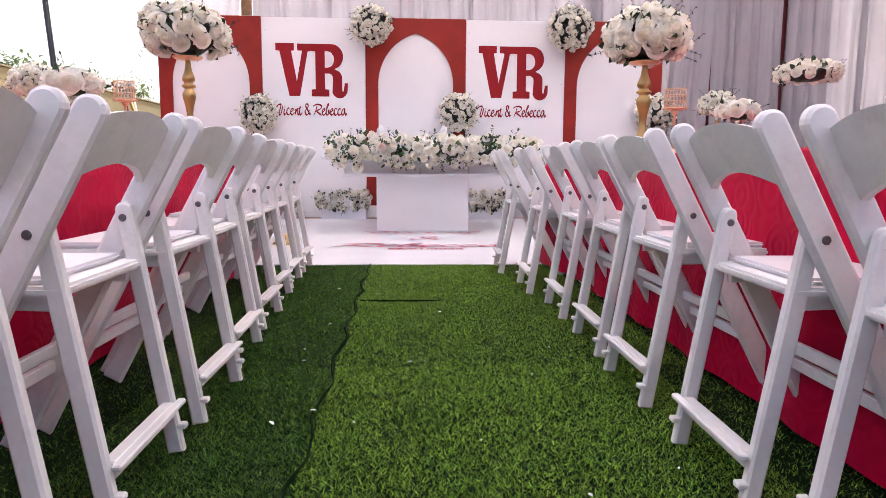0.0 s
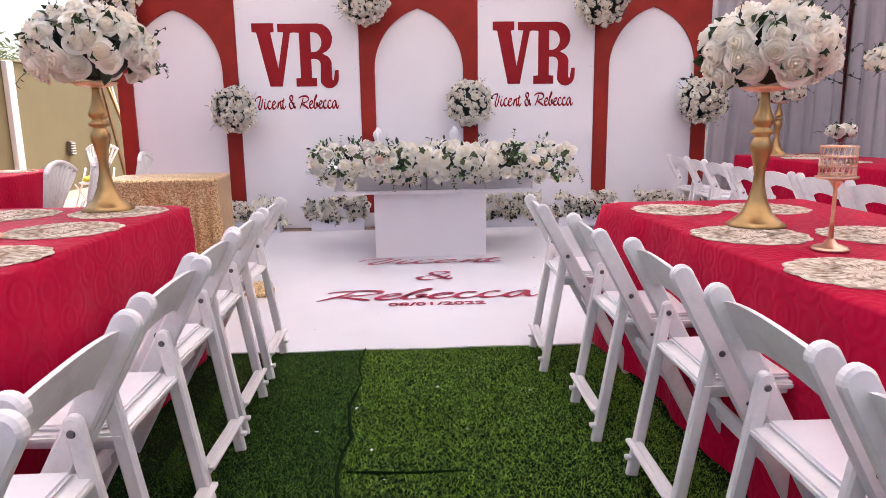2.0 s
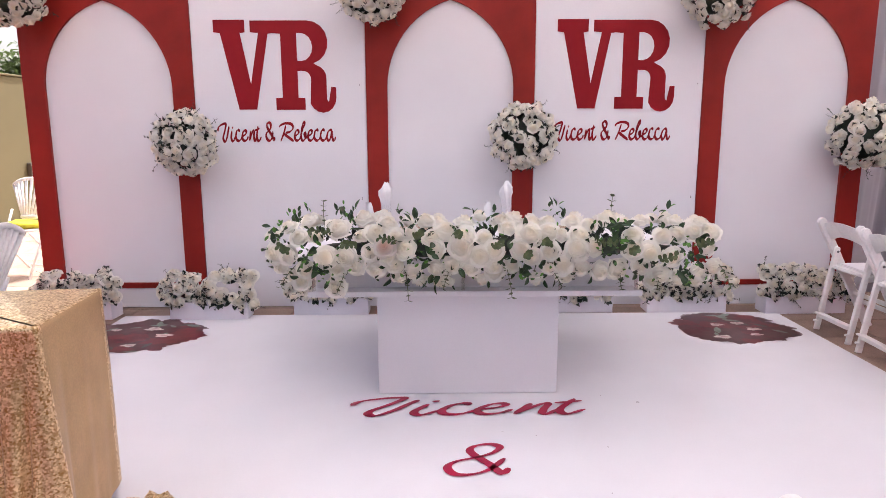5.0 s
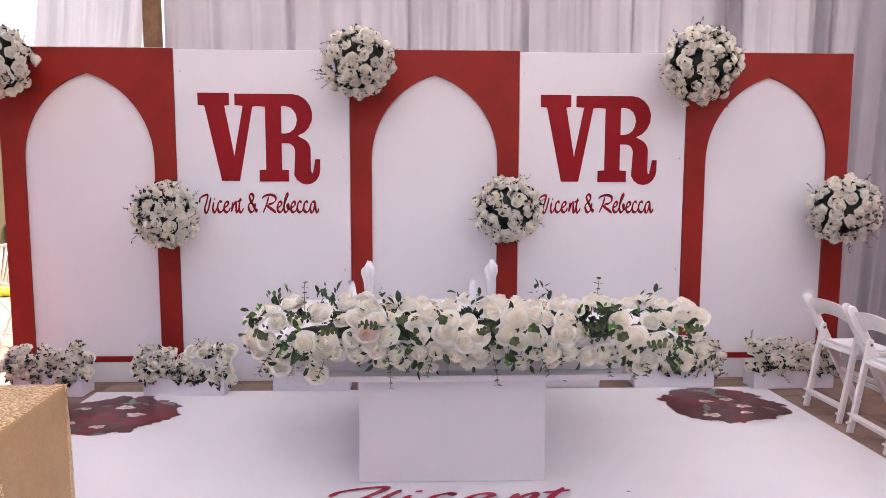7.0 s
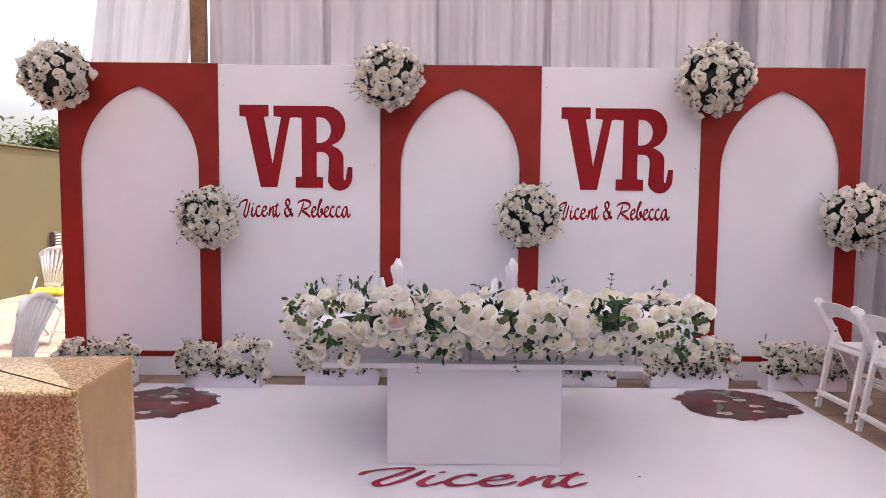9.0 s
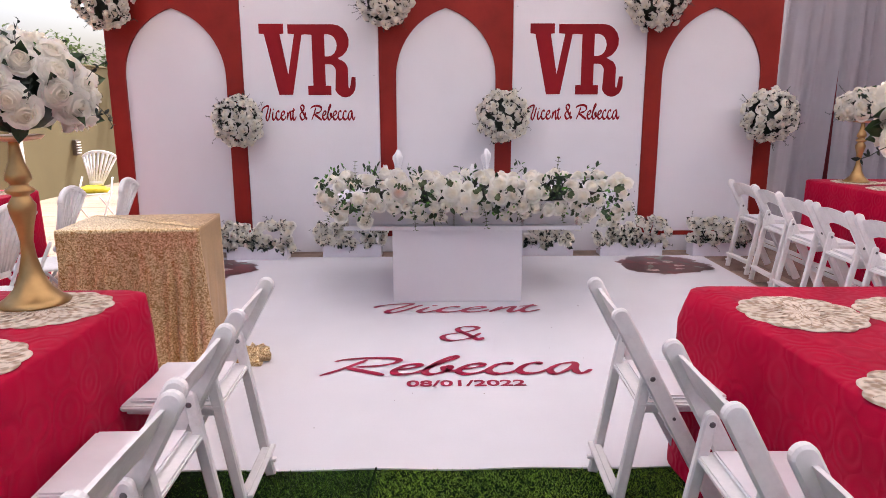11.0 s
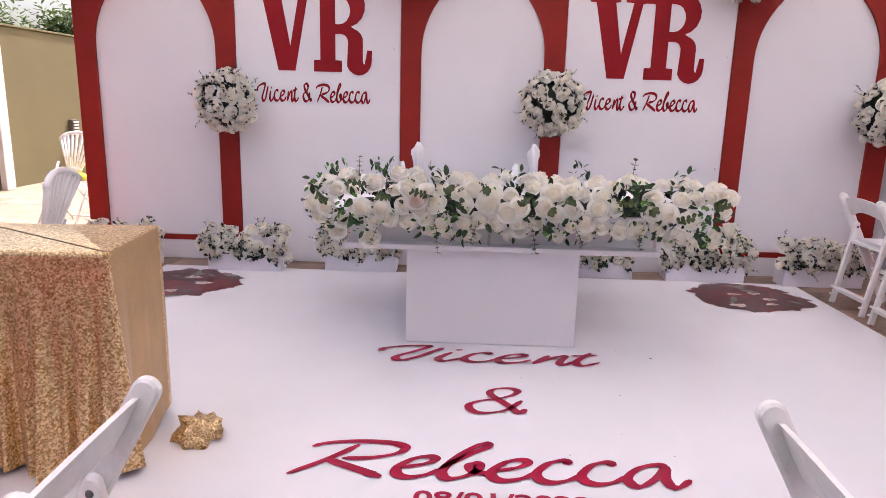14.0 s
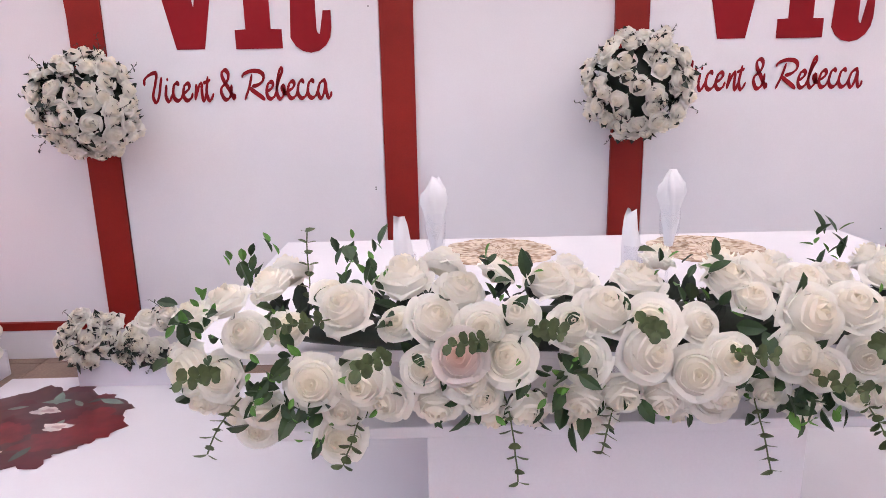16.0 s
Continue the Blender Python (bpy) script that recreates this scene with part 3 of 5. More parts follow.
R_LOOP = ([(660, 240), (750, 240)] + arc(756, 296, 53, 56, -90, 75) + arc(768, 388, 35, 34, -70, 0) + arc(808, 440, 5, 10, 180, 0)[:5]
          + [(815, 412), (828, 412)] + arc(792, 440, 36, 40, 0, 180)[:8] + arc(742, 392, 20, 22, 0, -90) + [(727, 370), (727, 440), (745, 441), (745, 472), (667, 472), (667, 441), (685, 440), (685, 274), (660, 272)])
R_HOLE = [(727, 272)] + arc(738, 308, 30, 36, -90, 90) + [(727, 344)]


def to_board(loop):
    return [((x - 669) * LETTER, (472 - y) * LETTER * 0.99) for x, y in loop]


def name_board(x, w):
    b = thing("name_board", "white painted backdrop board with red monogram lettering", "backdrop board", pose(x, 0, 0), "backdrop boards")
    part("board", rbox(-w / 2 + 0.002, w / 2 - 0.002, FACE + 0.006, FACE + 0.036, 0.0, TOP - 0.006, 0.003), WHITE_BOARD, b)
    mesh_part("monogram_letter", polygon_mesh([to_board(V_LOOP)]), RED_INK, b, pose(-0.026, FACE + 0.0035, 1.503, 90), "red slab-serif letter")
    mesh_part("monogram_letter", polygon_mesh([to_board(R_LOOP), to_board(R_HOLE)]), RED_INK, b, pose(-0.026, FACE + 0.0025, 1.503, 90), "red slab-serif letter")
    mesh_part("lettering", script("Vicent & Rebecca", -0.480, 0.400, 1.262, 1.425, 0.38, (0.10, 0.05), 0.075, 0.72), RED_INK, b, pose(0, FACE + 0.0035, 0, 90), "red script names")
    rr = random.Random(int(x * 10))
    for k in range(6):
        px, pz = rr.choice((-0.585, 0.585)), rr.uniform(0.3, 2.3)
        part("nail_head", blob(px, 0, 0.004, 0.004, 0, k, 0.1, 8), STEEL, b).matrix_basis = pose(0, FACE + 0.0045, pz, 90)
    return b


def arch_board(x):
    b = thing("arch_board", "white backdrop board framed by a red pointed arch", "backdrop board", pose(x, 0, 0), "backdrop boards")
    part("board", rbox(-BOARD / 2 + 0.004, BOARD / 2 - 0.004, FACE + 0.024, FACE + 0.044, 0.0, TOP - 0.008, 0.003), WHITE_BOARD, b)
    outer = [(-BOARD / 2, 0.155), (-BOARD / 2, TOP), (BOARD / 2, TOP), (BOARD / 2, 0.155)]
    me = polygon_mesh([outer, arch_loop(-0.466, 0.466, 0.195, 1.66, TOP - 0.175)], 0.012)
    mesh_part("arch_frame", me, RED_PAINT, b, pose(0, FACE + 0.011, 0, 90), "deep red painted arch frame")
    part("kick_board", rbox(-BOARD / 2, BOARD / 2, FACE + 0.004, FACE + 0.023, 0.0, 0.153, 0.002), WHITE_BOARD, b)
    part("edge_strip", rbox(-BOARD / 2 + 0.001, BOARD / 2 - 0.001, FACE + 0.0005, FACE + 0.013, TOP + 0.0005, TOP + 0.005, 0.001), BOARD_EDGE, b)
    return b


for x in (-2.512, -0.002, 2.492):
    arch_board(x)
name_board(-1.257, 1.266)
name_board(1.245, 1.250)


# ---- tent: curtains, canopy, posts ----
def curtain(name, label, x0, x1, y, z0, z1, folds, depth, material, seed, lean=0.0, gather=0.0):
    r = random.Random(seed)
    c = thing(name, label, "curtain", group="tent curtains")
    n, rows = folds * 8, 14
    ph = [r.uniform(0, math.tau) for _ in range(4)]
    bm = bmesh.new()
    g = []
    for i in range(n + 1):
        u = i / n
        col = []
        for j in range(rows + 1):
            v = j / rows
            s = math.sin(math.tau * folds * u + 1.2 * math.sin(3.1 * u * math.tau + ph[0]))
            s = math.copysign(abs(s) ** 0.8, s) + 0.22 * math.sin(math.tau * folds * 2.7 * u + ph[3])
            x = x0 + (x1 - x0) * u + lean * (v - 0.35) - gather * (1 - v) ** 2 * u
            yy = y + depth * s * (0.75 + 0.25 * math.sin(ph[1] + 9 * u)) + 0.015 * math.sin(5 * v + ph[2] + 7 * u)
            col.append(bm.verts.new((x, yy, z0 + (z1 - z0) * v)))
        g.append(col)
    for i in range(n):
        for j in range(rows):
            bm.faces.new((g[i][j], g[i + 1][j], g[i + 1][j + 1], g[i][j + 1]))
    part("cloth", bm, material, c, smooth=True)
    return c


xs = [-2.05, -1.1, -0.2, 0.7, 1.55, 2.4, 3.15, 3.80]
for k, (a, b_) in enumerate(zip(xs, xs[1:])):
    curtain("curtain", "pleated lavender-white voile curtain behind the boards", a - (0.22 if k > 4 else 0), b_ + 0.04, 9.08 + 0.05 * (k % 2), 0.0, 4.2, (5, 4, 6)[k % 3], 0.050, DRAPE, k, lean=0.0 if b_ < 3.5 else 0.18)
curtain("curtain", "pleated lavender-white voile curtain with a parted edge", 3.92, 4.87, 9.12, 0.0, 4.2, 6, 0.05, DRAPE, 21, lean=0.0)
curtain("curtain", "pleated lavender-white voile curtain with a parted edge", 4.90, 6.0, 9.12, 0.0, 4.2, 6, 0.05, DRAPE, 22, lean=0.0)
curtain("curtain", "pleated lavender-white voile curtain", 5.9, 7.4, 9.12, 0.0, 4.2, 8, 0.04, DRAPE, 23)
curtain("red_curtain", "dark red curtain seen through the parted voile", 3.4, 5.6, 9.45, 0.0, 4.2, 8, 0.03, DARK_RED_DRAPE, 24)
curtain("sheer_curtain", "sheer white voile curtain gathered beside a timber post", -3.0, -2.2, 9.02, 1.9, 4.2, 6, 0.03, SHEER, 25, lean=0.28)

post = thing("tent_post", "brown timber tent post behind the backdrop boards", "post")
part("shaft", rbox(-2.165, -2.045, 8.93, 9.01, -0.01, 4.15, 0.008), WOOD, post)
pole = thing("tent_pole", "slim dark painted tent pole standing in the ground", "pole")
part("shaft", tube([(-3.40, 6.95, -0.02), (-3.46, 6.93, 1.6), (-3.62, 6.9, 4.1)], 0.026, 10), DARK_POLE, pole, smooth=True)

canopy = part("ceiling", rbox(-3.7, 7.4, -1.0, 9.6, 4.2, 4.215, 0), CANOPY, None, "white tent canopy over the seating")
tagged(canopy, kind="structure", category="tent roof")
side = part("wall_east", rbox(7.4, 7.43, -9.0, 9.6, 0, 4.2, 0), DRAPE, None, "plain pale tent side wall")
tagged(side, kind="structure", category="tent wall")


# ---- flowers ----
def rose_mesh(name, seed, material):
    """A full-blown silk rose, radius 1, opening towards +z."""
    r = random.Random(seed)
    bm = bmesh.new()
    # per ring: petals, radius at the waist, radius at the lip, height of the lip, half width
    rings = ((2, 0.12, 0.05, 0.82, 1.8), (3, 0.26, 0.21, 0.82, 1.2), (3, 0.41, 0.38, 0.77, 1.15), (4, 0.57, 0.57, 0.66, 0.88), (5, 0.75, 0.80, 0.50, 0.78), (5, 0.86, 0.98, 0.28, 0.80))
    heart = bm.verts.new((0, 0, -0.45))
    # packed inner petals close the flower under its open ones
    dome = [[bm.verts.new((f * math.cos(a) * 0.97, f * math.sin(a) * 0.97, z + 0.03 * math.sin(3 * a + 5 * f))) for a in (math.tau * k / 14 for k in range(14))] for f, z in ((0.08, 0.60), (0.29, 0.57), (0.48, 0.45), (0.65, 0.27), (0.78, 0.0), (0.64, -0.28))]
    for a, b_ in zip(dome, dome[1:]):
        for k in range(14):
            bm.faces.new((a[k], b_[k], b_[(k + 1) % 14], a[(k + 1) % 14]))
    bm.faces.new(dome[0])
    for q, (cnt, waist, lip, h, wa) in enumerate(rings):
        off = r.uniform(0, math.tau)
        for p in range(cnt):
            ang = off + math.tau * p / cnt + r.uniform(-0.18, 0.18)
            hh, ll, ww = h + r.uniform(-0.06, 0.06), lip * r.uniform(0.94, 1.08), wa * r.uniform(0.9, 1.15)
            wob = r.uniform(0, math.tau)
            grid = []
            for i in range(7):
                u = -1 + 2 * i / 6
                row = [heart]
                for j in range(1, 6):
                    v = j / 5
                    th = ang + u * ww * (0.55 + 0.45 * math.sin(math.pi * min(1.0, 0.15 + 0.5 * v)))
                    rad = waist * min(1.0, 1.25 * v) ** 0.6 + (ll - waist) * max(0, v - 0.4) / 0.6 + 0.02 * math.sin(4 * u + wob) * v + 0.03 * u * u * v
                    z = -0.45 + (hh + 0.45) * v ** 0.8 - (0.14 + 0.03 * q) * u * u * v * v - (0.11 * (q / 5) if j == 5 else 0)
                    row.append(bm.verts.new((rad * math.cos(th), rad * math.sin(th), z)))
                grid.append(row)
            for i in range(6):
                bm.faces.new((heart, grid[i + 1][1], grid[i][1]))
                for j in range(1, 5):
                    bm.faces.new((grid[i][j], grid[i + 1][j], grid[i + 1][j + 1], grid[i][j + 1]))
    return mesh_of(bm, name, material, True)


ROSES = [rose_mesh("rose", s_, PETAL) for s_ in (3, 8, 15)]
ROSE_BLUSH = rose_mesh("blush_rose", 21, PETAL_BLUSH)
LEAF_SHAPE = ((0, 0), (0.16, 0.20), (0.24, 0.45), (0.18, 0.75), (0.0, 1.0))
ROUND_SHAPE = ((0, 0), (0.30, 0.18), (0.44, 0.5), (0.32, 0.84), (0.0, 1.0))


def add_leaf(bm, at, along, up, size, shape=LEAF_SHAPE, fold=0.12):
    along = along.normalized()
    side = along.cross(up)
    side = side.normalized() if side.length > 1e-4 else along.orthogonal().normalized()
    nrm = side.cross(along).normalized()
    mid = [bm.verts.new(at + along * (t * size) - nrm * (0.10 * size * t * t)) for _, t in shape]
    for sgn in (-1, 1):
        edge = [None] + [bm.verts.new(at + along * (t * size) + side * (sgn * w * size) + nrm * (fold * size * (w / 0.3) - 0.10 * size * t * t)) for w, t in shape[1:-1]] + [None]
        for k in range(len(shape) - 1):
            a, b_ = edge[k], edge[k + 1]
            loop = [mid[k], mid[k + 1]] + ([b_] if b_ else []) + ([a] if a else [])
            bm.faces.new(loop if sgn > 0 else loop[::-1])


def facing(nrm, r):
    q = nrm.to_track_quat("Z", "Y")
    return (q @ Euler((r.uniform(-0.25, 0.25), r.uniform(-0.25, 0.25), r.uniform(0, 6.28))).to_quaternion()).to_matrix().to_4x4()


def put_rose(parent, at, nrm, size, r, blush=False):
    ob = new("blush_rose" if blush else "rose", ROSE_BLUSH if blush else r.choice(ROSES))
    ob.parent = parent
    s_ = size * r.uniform(0.85, 1.12)
    ob.matrix_basis = Matrix.Translation(at) @ facing(nrm, r) @ Matrix.Diagonal((s_, s_, s_ * r.uniform(0.85, 1.15), 1))
    return ob


def foliage(parent, spots, r, material, size, name="foliage", shape=LEAF_SHAPE, spread=0.9):
    bm = bmesh.new()
    for at, nrm in spots:
        d = (nrm + Vector((r.uniform(-1, 1), r.uniform(-1, 1), r.uniform(-1, 1))) * spread).normalized()
        add_leaf(bm, Vector(at), d, nrm, size * r.uniform(0.6, 1.3), shape)
    return tagged(part(name, bm, material, parent), kind="stuff")


def twigs(parent, spots, r, length, leaf=0.012):
    """Thin sprigs with small buds that stand out of the outline."""
    bm = bmesh.new()
    for at, nrm in spots:
        p, d = Vector(at), (nrm + Vector((r.uniform(-0.5, 0.5), r.uniform(-0.5, 0.5), r.uniform(-0.3, 0.7)))).normalized()
        pts = [p]
        for k in range(4):
            d = (d + Vector((r.uniform(-0.25, 0.25), r.uniform(-0.25, 0.25), r.uniform(-0.25, 0.25)))).normalized()
            pts.append(pts[-1] + d * length / 4)
        tube(pts, 0.0012, 4, bm)
        for q in pts[2:]:
            for _ in range(2):
                add_leaf(bm, q, Vector((r.uniform(-1, 1), r.uniform(-1, 1), r.uniform(-1, 1))), d, leaf * r.uniform(0.8, 1.8))
    return tagged(part("twig", bm, LEAF_SHADOWY, parent), kind="stuff")


def sphere_points(count, r, jitter=0.25):
    out = []
    for k in range(count):
        z = 1 - 2 * (k + 0.5) / count
        a = k * 2.399963 + r.uniform(-jitter, jitter)
        s_ = math.sqrt(max(0, 1 - z * z))
        out.append(Vector((s_ * math.cos(a), s_ * math.sin(a), z)).normalized())
    return out


def core(radii, material, parent, at, name="foam_core"):
    bm = bmesh.new()
    bmesh.ops.create_icosphere(bm, subdivisions=2, radius=1)
    for v in bm.verts:
        v.co = Vector(at) + Vector((v.co.x * radii[0], v.co.y * radii[1], v.co.z * radii[2]))
    return part(name, bm, material, parent, smooth=True)


def flower_ball(x, z, rad, seed, size=0.044, count=96, y=8.53):
    r = random.Random(seed)
    b = thing("flower_ball", "round bouquet of white silk roses fixed to the backdrop boards", "flower arrangement", pose(x, y, z), "backdrop flower balls")
    # core in the darkened leaf colour, so gaps between roses look shaded
    core((rad * 0.64, rad * 0.58, rad * 0.64), LEAF_SHADOWY, b, (0, 0.03, 0))
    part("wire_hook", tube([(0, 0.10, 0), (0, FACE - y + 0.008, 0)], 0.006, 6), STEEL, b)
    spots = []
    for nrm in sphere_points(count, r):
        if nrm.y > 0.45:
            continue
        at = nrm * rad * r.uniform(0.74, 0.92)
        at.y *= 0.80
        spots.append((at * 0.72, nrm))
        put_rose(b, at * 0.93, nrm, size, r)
    foliage(b, [(p * r.uniform(1.0, 1.25), n_) for p, n_ in spots for _ in range(9)], r, LEAF_SHADOWY, 0.054)
    twigs(b, [(p * 1.35, n_) for p, n_ in r.sample(spots, 12)], r, 0.09)
    return b


flower_ball(-1.905, 1.266, 0.262, 1)
flower_ball(0.514, 1.312, 0.275, 2)
flower_ball(2.965, 1.305, 0.285, 3)
flower_ball(-0.535, 2.325, 0.275, 4)
flower_ball(1.868, 2.322, 0.315, 5, count=116)
flower_ball(-3.01, 2.315, 0.285, 6)


def planter(x, y, w, seed, rz=0.0):
    r = random.Random(seed)
    p = thing("planter_box", "low white planter box filled with white silk roses", "planter", pose(x, y, 0.0, 0, 0, rz), "planter boxes before the boards")
    h, d, t = 0.13, 0.16, 0.012
    part("front_board", rbox(-w / 2, w / 2, -d / 2, -d / 2 + t, 0, h, 0.002), PLANTER, p)
    part("back_board", rbox(-w / 2, w / 2, d / 2 - t, d / 2, 0, h, 0.002), PLANTER, p)
    part("end_board", rbox(-w / 2, -w / 2 + t, -d / 2 + t, d / 2 - t, 0, h, 0.002), PLANTER, p)
    part("end_board", rbox(w / 2 - t, w / 2, -d / 2 + t, d / 2 - t, 0, h, 0.002), PLANTER, p)
    # plain block whose near-black colour stands for the shaded depth under the roses
    part("filling", rbox(-w / 2 + t, w / 2 - t, -d / 2 + t, d / 2 - t, 0.01, h - 0.02, 0), LEAF_SHADOWY, p)
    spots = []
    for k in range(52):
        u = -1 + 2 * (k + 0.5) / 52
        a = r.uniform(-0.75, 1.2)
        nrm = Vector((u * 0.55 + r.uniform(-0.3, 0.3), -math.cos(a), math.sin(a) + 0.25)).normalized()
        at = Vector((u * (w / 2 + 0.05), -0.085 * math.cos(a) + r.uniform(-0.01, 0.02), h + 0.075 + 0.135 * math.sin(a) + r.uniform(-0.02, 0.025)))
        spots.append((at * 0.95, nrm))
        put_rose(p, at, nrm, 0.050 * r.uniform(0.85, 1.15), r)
    foliage(p, [(q, n_) for q, n_ in spots for _ in range(8)], r, LEAF_SHADOWY, 0.056)
    twigs(p, [(q, n_) for q, n_ in r.sample(spots, 12)], r, 0.11)
    return p


for k, (x, y, w, rz) in enumerate(((-2.72, 8.50, 0.50, -3), (-1.765, 8.47, 0.56, 0), (-0.895, 8.57, 0.55, 0), (0.93, 8.60, 0.55, 0), (1.757, 8.59, 0.594, 0), (2.62, 8.535, 0.60, 1))):
    planter(x, y, w, 40 + k, rz)


# ---- couple's table ----
couple = thing("couple_table", "white pedestal table with a clear acrylic front shelf", "table")
part("pedestal", rbox(-0.415, 0.512, 6.985, 7.75, 0.005, 0.555, 0.003), WHITE_BOARD, couple, "white panelled box pedestal")
part("lower_shelf", rbox(-0.735, 0.895, 6.90, 7.95, 0.556, 0.572, 0.003), WHITE_BOARD, couple)
part("shelf_edge", rbox(-0.745, 0.905, 6.882, 6.898, 0.550, 0.578, 0.002), WHITE_BOARD, couple, "white edging strip")
for x_ in (-0.72, 0.02, 0.50, 0.88):
    part("upright", rbox(x_ - 0.008, x_ + 0.008, 6.91, 6.926, 0.573, 0.717, 0.002), ACRYLIC, couple, "clear acrylic upright")
part("back_panel", rbox(-0.72, 0.88, 6.99, 7.005, 0.573, 0.717, 0.002), WHITE_BOARD, couple)
part("tabletop", rbox(-0.955, 1.165, 6.92, 8.02, 0.718, 0.750, 0.004), WHITE_BOARD, couple, "white painted tabletop")
r = random.Random(77)
garland = thing("table_garland", "long garland of white silk roses and green leaves on the table", "flower arrangement", pose(0, 0, 0.752))
# core painted in the shaded leaf tone to darken gaps in the garland
core((0.93, 0.09, 0.05), LEAF_SHADOWY, garland, (0.17, 6.93, 0.035), "foam_core")
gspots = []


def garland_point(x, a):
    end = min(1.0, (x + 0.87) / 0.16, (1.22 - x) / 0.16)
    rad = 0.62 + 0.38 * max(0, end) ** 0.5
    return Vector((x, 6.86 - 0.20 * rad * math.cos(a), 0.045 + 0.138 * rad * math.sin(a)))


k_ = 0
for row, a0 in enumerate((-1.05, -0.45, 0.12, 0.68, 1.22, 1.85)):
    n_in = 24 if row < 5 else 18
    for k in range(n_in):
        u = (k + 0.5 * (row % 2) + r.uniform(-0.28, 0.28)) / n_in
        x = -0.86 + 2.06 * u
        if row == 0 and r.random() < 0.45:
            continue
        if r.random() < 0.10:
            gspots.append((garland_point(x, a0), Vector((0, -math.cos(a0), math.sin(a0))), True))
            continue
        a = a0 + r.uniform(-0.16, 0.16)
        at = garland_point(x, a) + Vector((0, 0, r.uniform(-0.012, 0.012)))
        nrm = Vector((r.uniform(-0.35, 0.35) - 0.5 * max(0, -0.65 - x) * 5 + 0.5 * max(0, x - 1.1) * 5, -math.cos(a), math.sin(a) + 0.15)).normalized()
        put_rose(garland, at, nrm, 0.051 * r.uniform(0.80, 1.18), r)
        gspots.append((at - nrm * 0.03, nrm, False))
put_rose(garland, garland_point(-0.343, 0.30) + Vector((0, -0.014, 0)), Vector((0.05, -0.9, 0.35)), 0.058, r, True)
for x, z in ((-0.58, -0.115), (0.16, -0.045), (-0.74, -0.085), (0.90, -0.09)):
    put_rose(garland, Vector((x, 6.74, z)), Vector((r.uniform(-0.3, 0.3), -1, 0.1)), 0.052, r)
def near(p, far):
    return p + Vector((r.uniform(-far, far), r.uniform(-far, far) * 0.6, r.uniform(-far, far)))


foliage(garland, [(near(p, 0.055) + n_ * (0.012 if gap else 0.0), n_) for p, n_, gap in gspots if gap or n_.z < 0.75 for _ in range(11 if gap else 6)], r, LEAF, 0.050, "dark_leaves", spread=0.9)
foliage(garland, [(Vector((-0.74 + 1.84 * k / 260, 6.84 + 0.16 * (k * 7 % 13) / 13, 0.06 + 0.05 * (k * 5 % 11) / 11)), Vector((0, -0.5, 0.85))) for k in range(260)], r, LEAF_SHADOWY, 0.06, "inner_leaves", spread=1.0)
foliage(garland, [(near(p, 0.04) + n_ * 0.030, n_) for p, n_, _ in gspots[::2] if n_.z < 0.8 for _ in range(2)], r, LEAF_FRESH, 0.026, "small_leaves", LEAF_SHAPE, 1.0)
foliage(garland, [(near(p, 0.06) + n_ * 0.025, n_) for p, n_, gap in gspots if gap for _ in range(7)], r, LEAF_FRESH, 0.030, "fresh_leaves", LEAF_SHAPE, 1.0)


def sprig(parent, at, direction, length, seed, leaf=0.030, hang=0.0):
    """A eucalyptus twig with round leaves in pairs."""
    q = random.Random(seed)
    p, d = Vector(at), Vector(direction).normalized()
    pts = [p]
    for k in range(7):
        d = (d + Vector((q.uniform(-0.12, 0.12), q.uniform(-0.12, 0.12), q.uniform(-0.05, 0.05) - hang))).normalized()
        pts.append(pts[-1] + d * length / 7)
    bm = tube(pts, 0.0016, 5)
    stem = part("stem", bm, STEM, parent)
    bm = bmesh.new()
    for k in range(1, 8):
        o = d.orthogonal().normalized()
        o.rotate(Matrix.Rotation(k * 1.4, 3, d))
        for sgn in (-1, 1):
            add_leaf(bm, pts[k], o * sgn + d * 0.4, d, leaf * q.uniform(0.75, 1.15), ROUND_SHAPE, 0.05)
    tagged(part("round_leaves", bm, EUCALYPTUS, parent), kind="stuff")


sprig(garland, (-0.655, 6.90, 0.10), (0.1, 0.1, 1), 0.17, 1, 0.026)
sprig(garland, (0.71, 6.80, 0.13), (0.0, 0.1, 1), 0.17, 2, 0.026)
for k in range(9):
    x = -0.7 + 0.23 * k + r.uniform(-0.06, 0.06)
    sprig(garland, (x, 6.69, 0.0), (r.uniform(-0.6, 0.6), -0.35, -0.5), r.uniform(0.10, 0.17), 10 + k, 0.024, 0.12)
for k in range(13):
    x = -0.78 + 0.152 * k + r.uniform(-0.05, 0.05)
    sprig(garland, tuple((garland_point(x, r.uniform(-0.2, 1.1)) + Vector((0, -0.03, 0.01)))), (r.uniform(-0.9, 0.9), -0.9, 0.25), r.uniform(0.10, 0.16), 40 + k, 0.022)


